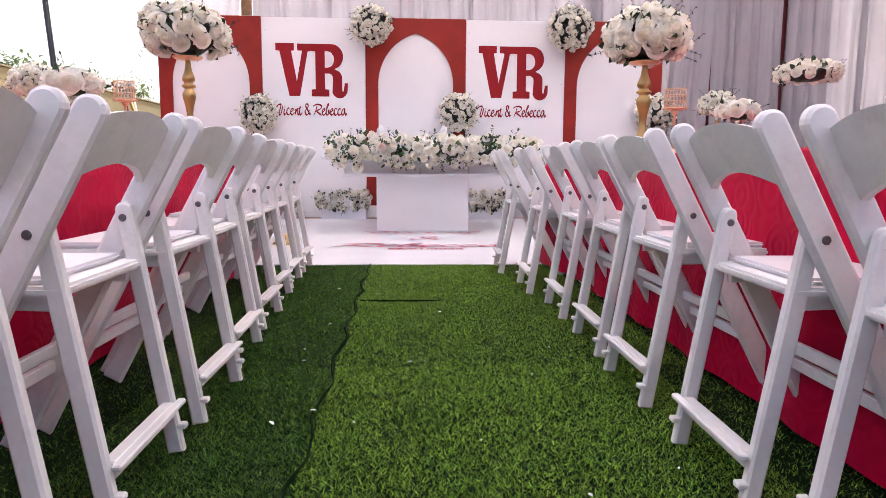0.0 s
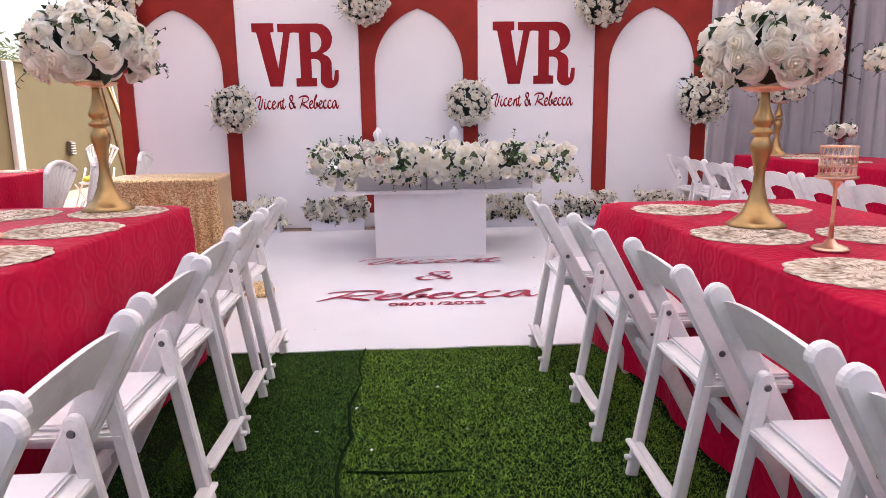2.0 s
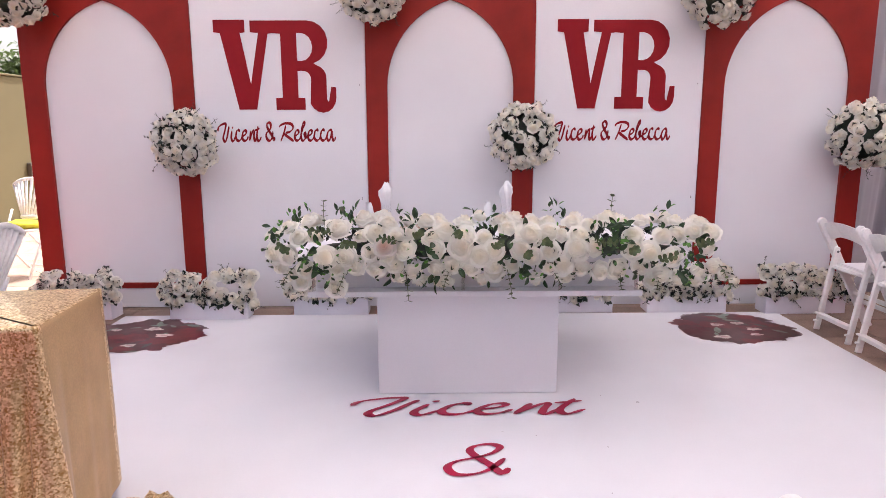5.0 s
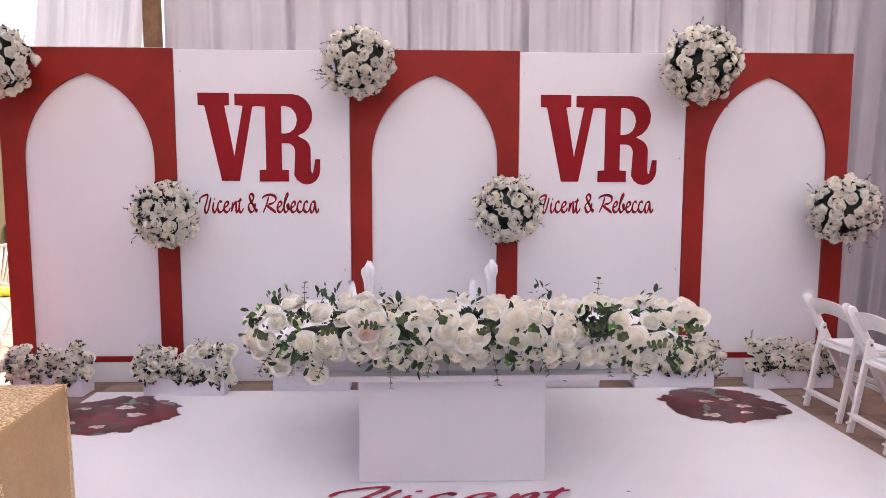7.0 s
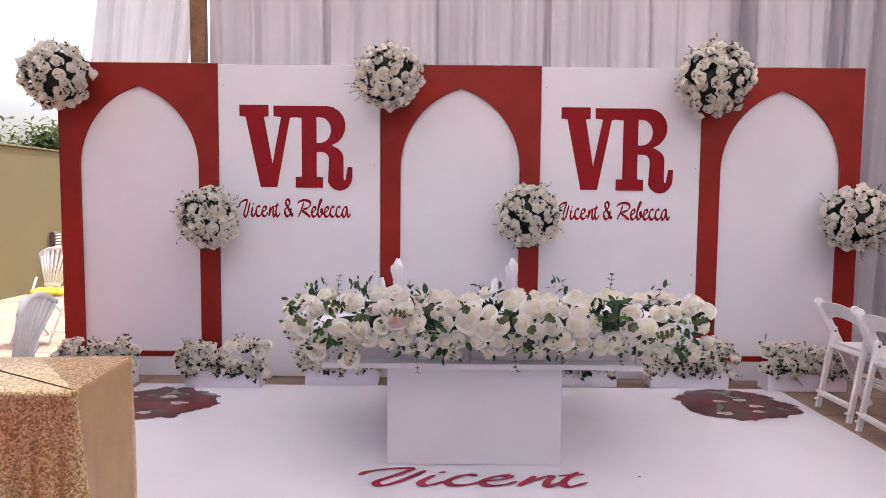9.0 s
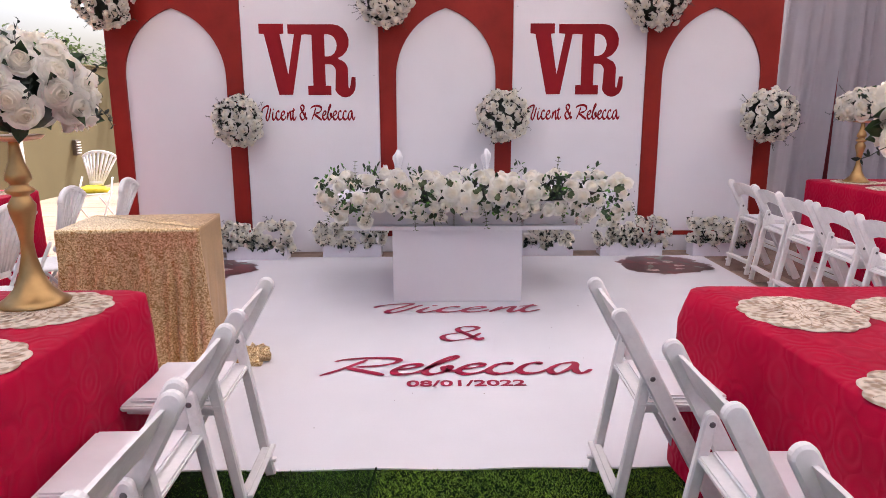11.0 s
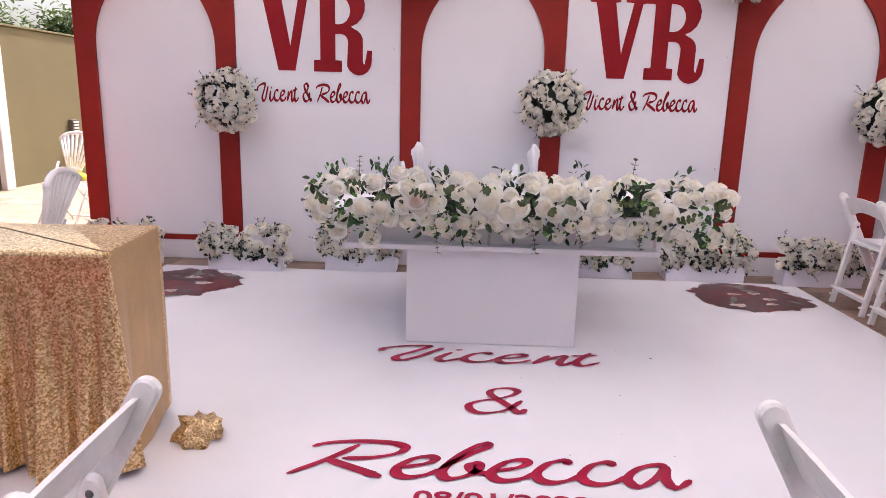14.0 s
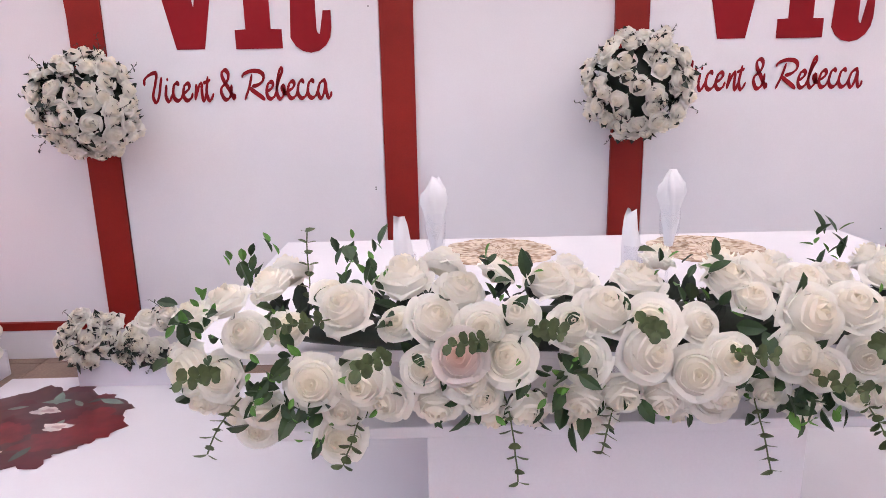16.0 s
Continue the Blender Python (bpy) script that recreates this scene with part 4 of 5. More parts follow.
def doily(x, y, z, rad, rz=0.0, on="tablecloth"):
    d = thing("doily", "round beige crocheted lace doily with scalloped rim on a " + on, "doily", pose(x, y, z, 0, 0, rz), "lace doilies")
    bm = bmesh.new()
    n = 96
    ring = []
    for f, zz in ((0.0, 0.0035), (0.35, 0.0035), (0.7, 0.004), (0.93, 0.004), (1.0, 0.003), (1.0, 0.0005)):
        if f == 0:
            c = bm.verts.new((0, 0, zz))
            continue
        ring.append([bm.verts.new((rad * f * (1 + (0.07 * f * f) * abs(math.sin(6 * a))) * math.cos(a), rad * f * (1 + (0.07 * f * f) * abs(math.sin(6 * a))) * math.sin(a), zz)) for a in (math.tau * k / n for k in range(n))])
    for k in range(n):
        bm.faces.new((c, ring[0][k], ring[0][(k + 1) % n]))
        for a, b_ in zip(ring, ring[1:]):
            bm.faces.new((a[k], b_[k], b_[(k + 1) % n], a[(k + 1) % n]))
    part("lace", bm, LACE, d, smooth=True)
    bm = bmesh.new()
    for k in range(24):
        a = math.tau * k / 24
        tube([(rad * f * math.cos(a + s_), rad * f * math.sin(a + s_), 0.0052) for f, s_ in ((0.30, 0), (0.5, 0.09), (0.68, 0.0), (0.86, -0.08), (0.98, 0.02))], 0.0016, 4, bm)
    part("raised_thread", bm, LACE, d)
    return d


doily(-0.17, 7.79, 0.7505, 0.19, 5, "white tabletop")
doily(0.55, 7.77, 0.7505, 0.19, 12, "white tabletop")


def flute(x, y, seed):
    g = thing("champagne_flute", "champagne flute holding a folded white napkin rose", "glass", pose(x, y, 0.7505), "place settings")
    part("bowl", lathe([(0.034, 0.0), (0.034, 0.003), (0.005, 0.008), (0.004, 0.09), (0.010, 0.105), (0.026, 0.15), (0.029, 0.20), (0.026, 0.235)], 20, True), GLASS, g, smooth=True)
    q = random.Random(seed)
    bm = bmesh.new()
    n, rows = 20, 9
    grid = []
    for j in range(rows):
        v = j / (rows - 1)
        rr = (0.011, 0.015, 0.019, 0.022, 0.022, 0.026, 0.033, 0.030, 0.012)[j]
        grid.append([bm.verts.new((rr * (1 + (0.12 + 0.22 * v) * math.sin(5 * a + 4 * v + seed)) * math.cos(a), rr * (1 + (0.12 + 0.22 * v) * math.cos(4 * a + 3 * v)) * math.sin(a), 0.115 + 0.205 * v + 0.014 * v * math.sin(3 * a + seed))) for a in (math.tau * k / n for k in range(n))])
    for a, b_ in zip(grid, grid[1:]):
        for k in range(n):
            bm.faces.new((a[k], a[(k + 1) % n], b_[(k + 1) % n], b_[k]))
    bm.faces.new(grid[-1])
    part("napkin", bm, NAPKIN, g, "white folded napkin", True)


def tumbler(x, y, seed):
    g = thing("water_glass", "straight water glass with a pointed folded white napkin", "glass", pose(x, y, 0.7505), "place settings")
    part("cup", lathe([(0.028, 0), (0.031, 0.11), (0.0295, 0.11), (0.0265, 0.006)], 20), GLASS, g, smooth=True)
    bm = bmesh.new()
    n = 12
    grid = []
    for j in range(6):
        v = j / 5
        rr = 0.027 * (1 - 0.32 * v ** 3)
        grid.append([bm.verts.new((rr * (1 + 0.3 * math.sin(3 * a)) * math.cos(a) - 0.01 * v, rr * 0.8 * math.sin(a), 0.01 + 0.175 * v + 0.035 * v ** 3 * math.sin(2 * a + seed))) for a in (math.tau * k / n for k in range(n))])
    for a, b_ in zip(grid, grid[1:]):
        for k in range(n):
            bm.faces.new((a[k], a[(k + 1) % n], b_[(k + 1) % n], b_[k]))
    bm.faces.new(grid[-1])
    part("napkin", bm, NAPKIN, g, "white folded napkin", True)


flute(-0.384, 7.30, 1)
flute(0.275, 7.36, 2)
tumbler(-0.470, 7.36, 3)
tumbler(0.19, 7.40, 4)


# ---- folding chairs ----
def folding_chair():
    c = thing("folding_chair", "white resin folding chair with a padded vinyl seat", "chair", group="folding chairs")
    top, foot = Vector((0, -0.030, 0.766)), Vector((0, 0.385, 0.0))
    up = (top - foot).normalized()

    def on(z):
        return foot + up * (z / up.z)

    for sx in (-1, 1):
        x = Vector((sx * 0.197, 0, 0))
        part("back_post", beam(foot + x, top + x, 0.027, 0.056, 0.006, True), RESIN, c)
        x = Vector((sx * 0.168, 0, 0))
        part("rear_leg", beam(Vector((0, 0, 0)) + x, Vector((0, 0.092, 0.574)) + x, 0.026, 0.036, 0.005, True), RESIN, c)
        p = on(0.540)
        part("bolt", tube([(sx * 0.2105, p.y, p.z), (sx * 0.2140, p.y, p.z)], [0.009, 0.007], 10), STEEL, c, "dark steel pivot bolt")
        part("bolt", tube([(sx * 0.1552, p.y - 0.002, p.z), (sx * 0.1515, p.y - 0.002, p.z)], [0.009, 0.007], 10), STEEL, c, "dark steel pivot bolt")
        part("bolt", tube([(sx * 0.2105, on(0.40).y, 0.405), (sx * 0.2135, on(0.40).y, 0.405)], [0.006, 0.005], 8), STEEL, c, "dark steel pivot bolt")
        part("stop_lug", rbox(sx * 0.168 - 0.012, sx * 0.168 + 0.012, -0.024, 0.004, 0.055, 0.068, 0.003), RESIN, c)
        part("seat_rail", beam((sx * 0.150, 0.09, 0.418), (sx * 0.150, 0.365, 0.428), 0.018, 0.036, 0.003), RESIN, c)
    bm = bmesh.new()
    n = 12
    outer = []
    for i in range(n + 1):
        u = -1 + 2 * i / n
        lo, hi = 0.616 + 0.042 * (1 - u * u), 0.730 + 0.026 * (1 - u * u)
        bow = 0.010 * (1 - u * u) - 0.010
        col = []
        for z, off in ((lo, 0.008), ((lo + hi) / 2, 0.010), (hi, 0.006), (hi, -0.006), ((lo + hi) / 2, -0.009), (lo, -0.008)):
            p = on(z)
            col.append(bm.verts.new((u * 0.185, p.y + off - bow, z)))
        outer.append(col)
    for a, b_ in zip(outer, outer[1:]):
        for k in range(6):
            bm.faces.new((a[k], b_[k], b_[(k + 1) % 6], a[(k + 1) % 6]))
    bm.faces.new(outer[0][::-1])
    bm.faces.new(outer[-1])
    bmesh.ops.recalc_face_normals(bm, faces=bm.faces[:])
    part("back_rail", bm, RESIN, c)
    part("seat", rbox(-0.183, 0.183, 0.058, 0.378, 0.428, 0.448, 0.006, 2), RESIN, c)
    bm = rbox(-0.162, 0.162, 0.098, 0.356, 0.449, 0.462, 0.006, 2)
    for v in bm.verts:
        if v.co.z > 0.455:
            v.co.z += 0.006 * (1 - (v.co.x / 0.17) ** 2)
    part("seat_pad", bm, PAD, c, "white padded vinyl cushion")
    part("rear_stretcher", rbox(-0.155, 0.155, -0.004, 0.026, 0.088, 0.122, 0.004), RESIN, c)
    part("stretcher_ledge", rbox(-0.176, 0.176, -0.022, -0.003, 0.112, 0.124, 0.003), RESIN, c)
    for z in (0.20, 0.25):
        p = on(z)
        part("front_stretcher", rbox(-0.184, 0.184, p.y - 0.009, p.y + 0.009, z - 0.014, z + 0.014, 0.003), RESIN, c)
    return c


master = folding_chair()
placed = False
rr = random.Random(12)
RIGHT_ROW = ((4.500, 0.487, -92), (3.820, 0.540, -91), (3.250, 0.585, -91), (2.665, 0.580, -91), (2.170, 0.565, -90), (1.590, 0.560, -91), (1.09, 0.575, -91), (0.50, 0.59, -89))
LEFT_ROW = ((4.480, -0.743, 91), (3.945, -0.728, 91), (3.485, -0.712, 89), (3.050, -0.680, 90), (2.525, -0.655, 91), (2.070, -0.624, 89), (1.565, -0.628, 90), (1.06, -0.635, 91), (0.54, -0.645, 90))
FAR_ROW = ((7.91, 2.50, -88), (7.42, 2.47, -92), (6.96, 2.43, -90), (6.46, 2.41, -93), (5.96, 2.40, -88), (5.46, 2.40, -91), (4.96, 2.40, -90))
for row in (RIGHT_ROW, LEFT_ROW, FAR_ROW):
    for y, x, rz in row:
        m = pose(x, y, 0.012 if row is LEFT_ROW else 0.0, 0, 0, rz)
        if placed:
            copy_thing(master, m)
        else:
            master.matrix_basis = m
            placed = True


def fan_chair():
    c = thing("fan_back_chair", "white plastic folding chair with a slotted fan back and metal frame", "chair", group="fan-back chairs")
    for sx in (-1, 1):
        part("front_leg", tube([(sx * 0.20, 0.26, 0.0), (sx * 0.20, -0.02, 0.44), (sx * 0.19, -0.10, 0.62)], 0.011, 8), RESIN, c, smooth=True)
        part("rear_leg", tube([(sx * 0.18, -0.24, 0.0), (sx * 0.18, 0.16, 0.43)], 0.011, 8), RESIN, c, smooth=True)
    part("cross_bar", tube([(-0.18, -0.20, 0.05), (0.18, -0.20, 0.05)], 0.009, 8), RESIN, c, smooth=True)
    part("seat", lathe([(0.17, 0.432), (0.20, 0.438), (0.205, 0.448), (0.19, 0.456), (0.10, 0.450)], 24), RESIN, c, smooth=True)
    def back(u, v):
        # fan-shaped back: v runs from its lower edge to its rim
        a = u * 1.05
        z = 0.58 + 0.33 * v * math.cos(a * 0.62) - 0.03 * (1 - v)
        return Vector((math.sin(a) * (0.09 + 0.155 * v), -0.10 - 0.10 * v + 0.03 * math.cos(a), z))
    part("back_rim", tube([back(-1 + 2 * k / 16, 1.0) for k in range(17)], 0.017, 8), RESIN, c, smooth=True)
    part("back_base", tube([back(-1 + 2 * k / 8, 0.0) for k in range(9)], 0.020, 8), RESIN, c, smooth=True)
    for k in range(9):
        u = -0.96 + 1.92 * k / 8
        part("back_slat", tube([back(u, 0.0), back(u, 0.5), back(u, 1.0)], [0.010, 0.012, 0.015], 6), RESIN, c, smooth=True)
    return c


fan = fan_chair()
fan.matrix_basis = pose(-2.50, 6.36, 0, 0, 0, 100)
for x, y, rz in ((-2.40, 5.62, 95), (-2.38, 6.86, 100), (-2.45, 4.75, 92), (-2.30, 3.7, -88), (2.15, 3.35, 80), (2.2, 2.6, 85), (2.2, 1.8, 95)):
    copy_thing(fan, pose(x, y, 0, 0, 0, rz))
far_fan = copy_thing(fan, pose(-4.05, 10.05, -0.012, 0, 0, 172))
tagged(far_fan, "white fan-back folding chair standing alone in the yard")
ycloth = thing("folded_cloth", "crumpled yellow cloth lying on a white chair seat", "cloth", pose(-4.03, 10.02, 0.444))
bm = bmesh.new()
bmesh.ops.create_icosphere(bm, subdivisions=3, radius=1)
for v in bm.verts:
    k = 1 + 0.35 * noise.noise(v.co * 2.5)
    v.co = Vector((v.co.x * 0.17 * k, v.co.y * 0.12 * k, max(0.0, (v.co.z * 0.05 * k + 0.03))))
part("cloth", bm, YELLOW, ycloth, smooth=True)


# ---- tables and cloths ----
def draped(x0, x1, y0, y1, top, bottom, corner, amp, waves, flare, seed, rows=14, bulge=None):
    """A cloth over a table: flat top, rounded rim, sides that fall in soft folds."""
    q = random.Random(seed)
    per = []
    def side(ax, ay, bx, by, n):
        for k in range(n):
            f = k / n
            per.append((ax + (bx - ax) * f, ay + (by - ay) * f))
    def arc_to(cx, cy, a0):
        for k in range(6):
            a = radians(a0 + 90 * k / 6)
            per.append((cx + corner * math.cos(a), cy + corner * math.sin(a)))
    nx, ny = max(6, int((x1 - x0) / 0.035)), max(6, int((y1 - y0) / 0.035))
    side(x0 + corner, y0, x1 - corner, y0, nx); arc_to(x1 - corner, y0 + corner, -90)
    side(x1, y0 + corner, x1, y1 - corner, ny); arc_to(x1 - corner, y1 - corner, 0)
    side(x1 - corner, y1, x0 + corner, y1, nx); arc_to(x0 + corner, y1 - corner, 90)
    side(x0, y1 - corner, x0, y0 + corner, ny); arc_to(x0 + corner, y0 + corner, 180)
    n = len(per)
    cx, cy = (x0 + x1) / 2, (y0 + y1) / 2
    ph = [q.uniform(0, 6.28) for _ in range(3)]
    dist, acc = [], 0.0
    for k in range(n):
        dist.append(acc)
        acc += math.dist(per[k], per[(k + 1) % n])
    bm = bmesh.new()
    rings = []
    for j in range(rows + 1):
        v = j / rows
        ring = []
        for k in range(n):
            ax, ay = per[k - 1]
            bx, by = per[(k + 1) % n]
            nx_, ny_ = (by - ay), -(bx - ax)
            ln = math.hypot(nx_, ny_) or 1
            s_ = dist[k] / acc * math.tau
            w = math.sin(s_ * waves + ph[0]) + 0.6 * math.sin(s_ * waves * 2.3 + ph[1]) + 0.5 * math.sin(s_ * waves * 0.37 + ph[2])
            off = flare * v + amp * w * v ** 0.8
            if bulge:
                near = max(0.0, 1 - math.dist(per[k], bulge[:2]) / 0.55)
                off += bulge[2] * near ** 0.7 * min(1.0, v / 0.28) ** 0.8
            if j == 0:
                off, z = -0.012, top
            elif j == 1:
                off, z = -0.002, top - 0.006
            else:
                z = top - 0.012 - (top - 0.012 - bottom) * (j - 2) / (rows - 2)
            ring.append(bm.verts.new((per[k][0] + nx_ / ln * off, per[k][1] + ny_ / ln * off, z)))
        rings.append(ring)
    for a, b_ in zip(rings, rings[1:]):
        for k in range(n):
            bm.faces.new((a[k], b_[k], b_[(k + 1) % n], a[(k + 1) % n]))
    f = bm.faces.new(rings[0])
    bmesh.ops.recalc_face_normals(bm, faces=bm.faces[:])
    return bm


def banquet_table(x0, x1, y0, y1, z):
    t = thing("banquet_table", "long folding banquet table hidden under its cloth", "table", group="banquet tables")
    part("tabletop", rbox(x0 + 0.03, x1 - 0.03, y0 + 0.03, y1 - 0.03, z - 0.045, z - 0.016, 0.004), WOOD, t)
    for lx in (x0 + 0.15, x1 - 0.15):
        for ly in (y0 + 0.4, y1 - 0.4):
            part("leg", tube([(lx, ly, 0.0), (lx, ly, z - 0.046)], 0.016, 8), DARK_POLE, t)
    return t


def red_cloth(x0, x1, y0, y1, z, seed, bottom=0.02, amp=0.010, bulge=None):
    c = thing("tablecloth", "crimson damask tablecloth hanging to the ground over a long table", "tablecloth", group="crimson tablecloths")
    part("cloth", draped(x0, x1, y0, y1, z, bottom, 0.06, amp, (x1 - x0 + y1 - y0) * 2 / 0.33 / 2, 0.015, seed, bulge=bulge), CLOTH, c, smooth=True)
    return c


TZ = 0.745
TZ_LOW = 0.718
TZ_HIGH = 0.760
for k, (x0, x1, y0, y1) in enumerate(((0.885, 1.86, -1.5, 4.74), (-2.12, -1.135, -1.5, 4.60), (3.22, 4.15, 3.4, 8.30), (-4.25, -3.30, 4.2, 7.75))):
    z_ = (TZ_LOW, TZ_HIGH, TZ, TZ)[k]
    banquet_table(x0, x1, y0, y1, z_)
    red_cloth(x0, x1, y0, y1, z_, 60 + k, bulge=(x0, y1, 0.095) if k == 0 else ((x1, y1, 0.03) if k == 1 else None))
for x, y, rz in ((1.085, 4.40, 0), (1.47, 4.38, 20), (1.075, 3.72, 8), (1.50, 3.66, 0), (1.08, 3.12, 4), (1.51, 3.02, 9), (1.10, 2.45, 0), (1.53, 2.40, 15), (1.11, 1.82, 0)):
    doily(x, y, TZ_LOW + 0.001, 0.185, rz, "crimson tablecloth")
for x, y, rz in ((-1.345, 4.36, 0), (-1.78, 4.32, 10), (-1.335, 3.88, 8), (-1.79, 3.77, 3), (-1.33, 3.38, 0), (-1.84, 3.15, 9), (-1.41, 2.62, 0), (-1.84, 2.55, 0), (-1.41, 2.0, 5)):
    doily(x, y, TZ_HIGH + 0.001, 0.185, rz, "crimson tablecloth")
for x, y in ((3.52, 8.02), (3.50, 7.5), (3.85, 7.85), (3.50, 6.9)):
    doily(x, y, TZ + 0.001, 0.185, 0, "crimson tablecloth")
for x, y in ((-3.55, 7.45), (-3.55, 6.8), (-3.55, 6.1)):
    doily(x, y, TZ + 0.001, 0.185, 0, "crimson tablecloth")

gold_m = pose(-1.640, 5.785, 0, 0, 0, 5)
side_table = thing("side_table", "small square table hidden under a gold sequin cloth", "table", gold_m)
part("tabletop", rbox(-0.325, 0.325, -0.225, 0.225, 0.760, 0.791, 0.003), WOOD, side_table)
for sx in (-1, 1):
    for sy in (-1, 1):
        part("leg", tube([(sx * 0.29, sy * 0.19, 0.005), (sx * 0.29, sy * 0.19, 0.759)], 0.015, 8), DARK_POLE, side_table)
gold_cloth = thing("sequin_tablecloth", "gold sequin tablecloth in loose folds over a small table", "tablecloth", gold_m)


def sequin_drape(w, d, top, seed):
    """A cloth that lies flat over the rim for a hand's breadth and then breaks into deep, uneven folds; one short side shows its satin back."""
    q = random.Random(seed)
    per = []
    for ax, ay, bx, by, n in ((-w, -d, w, -d, 84), (w, -d, w, d, 40), (w, d, -w, d, 84), (-w, d, -w, -d, 40)):
        per += [(ax + (bx - ax) * k / n, ay + (by - ay) * k / n, (by - ay), -(bx - ax)) for k in range(n)]
    n = len(per)
    ph = [q.uniform(0, 6.28) for _ in range(5)]
    bm = bmesh.new()
    rings = []
    levels = [0.0, 0.004, 0.02, 0.06, 0.10, 0.14] + [0.14 + 0.64 * (k + 1) / 16 for k in range(16)]
    for j, fall in enumerate(levels):
        ring = []
        for k, (x, y, nx, ny) in enumerate(per):
            ln = math.hypot(nx, ny)
            s_ = k / n * math.tau
            v = max(0.0, fall - 0.09) / 0.69
            w_ = 0.9 * math.sin(13 * s_ + ph[0] + 1.1 * math.sin(3 * s_)) + 0.7 * math.sin(29 * s_ + ph[1] + 2 * v) + 0.5 * math.sin(6 * s_ + ph[2]) + 0.35 * math.sin(47 * s_ + ph[3] + 3 * v)
            plain = ny == 0 and nx > 0
            off = 0.004 + (0.022 * v + 0.030 * v ** 0.7 * w_) * (0.05 if plain else 1.0)
            corner = min(1.0, math.dist((abs(x), abs(y)), (w, d)) / 0.12)
            off += (0.07 if y < 0 else 0.0) * (1 - corner) * v
            if j == 0:
                off = -0.010
            ragged = 0.02 * math.sin(5 * s_ + ph[4]) * v
            ring.append(bm.verts.new((x + nx / ln * off, y + ny / ln * off, max(0.009, top - fall + ragged))))
        rings.append(ring)
    for j, (a, b_) in enumerate(zip(rings, rings[1:])):
        for k in range(n):
            f = bm.faces.new((a[k], b_[k], b_[(k + 1) % n], a[(k + 1) % n]))
            if 86 <= k < 122 and j > 0:
                f.material_index = 1
    bm.faces.new(rings[0])
    bmesh.ops.recalc_face_normals(bm, faces=bm.faces[:])
    return bm


_gc = part("cloth", sequin_drape(0.338, 0.238, 0.806, 5), SEQUIN, gold_cloth, smooth=True)
_gc.data.materials.append(SEQUIN_LINING)
hem = thing("cloth_hem", "bunched gold sequin cloth hem trailing on the floor mat", "tablecloth", pose(-1.135, 5.86, 0.0055))
bm = bmesh.new()
bmesh.ops.create_icosphere(bm, subdivisions=3, radius=1)
for v in bm.verts:
    k = 1 + 0.5 * noise.noise(v.co * 2.2 + Vector((3, 1, 0))) + 0.25 * math.sin(9 * v.co.x + 5 * v.co.y)
    v.co = Vector((v.co.x * 0.085 * k, v.co.y * 0.10 * k, max(0.0, v.co.z * 0.065 * k + 0.02)))
part("cloth", bm, SEQUIN, hem, smooth=True)


# ---- centrepieces ----
def gold_vase(x, y, z, h, seed, flower_r=0.262, tall=0.70, count=78, size=0.057):
    v = thing("gold_candelabra_vase", "tall turned satin-gold stand topped with a dome of white silk roses", "centrepiece", pose(x, y, z), "table centrepieces")
    p = [(0.105, 0.0), (0.108, 0.006), (0.085, 0.022), (0.055, 0.055), (0.034, 0.11), (0.022, 0.17), (0.019, 0.22), (0.026, 0.27), (0.038, 0.32), (0.040, 0.345), (0.026, 0.372), (0.024, 0.378),
         (0.040, 0.388), (0.042, 0.398), (0.026, 0.410), (0.026, 0.418), (0.038, 0.430), (0.036, 0.450), (0.022, 0.49), (0.015, 0.54), (0.015, 0.56)]
    part("stand", lathe([(r_, z_ * h / 0.56) for r_, z_ in p], 28), GOLD, v, smooth=True)
    part("dish", lathe([(0.016, h - 0.004), (0.075, h + 0.004), (0.088, h + 0.016), (0.080, h + 0.018), (0.02, h + 0.010)], 24), ROSEGOLD, v, smooth=True)
    q = random.Random(seed)
    fh = flower_r * tall
    cz = h + 0.03 + fh * 0.62
    core((flower_r * 0.62, flower_r * 0.62, fh * 0.66), LEAF_SHADOWY, v, (0, 0, cz))
    spots = []
    for nrm in sphere_points(count, q):
        if nrm.z < -0.55:
            continue
        at = Vector((nrm.x * flower_r * 0.84, nrm.y * flower_r * 0.84, cz + nrm.z * fh * 0.86))
        put_rose(v, at, nrm, size, q)
        spots.append((at * 1.0 - nrm * 0.04, nrm))
    foliage(v, [s_ for s_ in spots for _ in range(3)], q, LEAF, 0.085)
    foliage(v, [s_ for s_ in spots if s_[1].z > 0.2 for _ in range(3)], q, LEAF_FRESH, 0.06, "fresh_leaves", ROUND_SHAPE)
    twigs(v, [(p_ + n_ * 0.04, n_) for p_, n_ in q.sample(spots, min(14, len(spots)))], q, 0.12, 0.014)
    return v


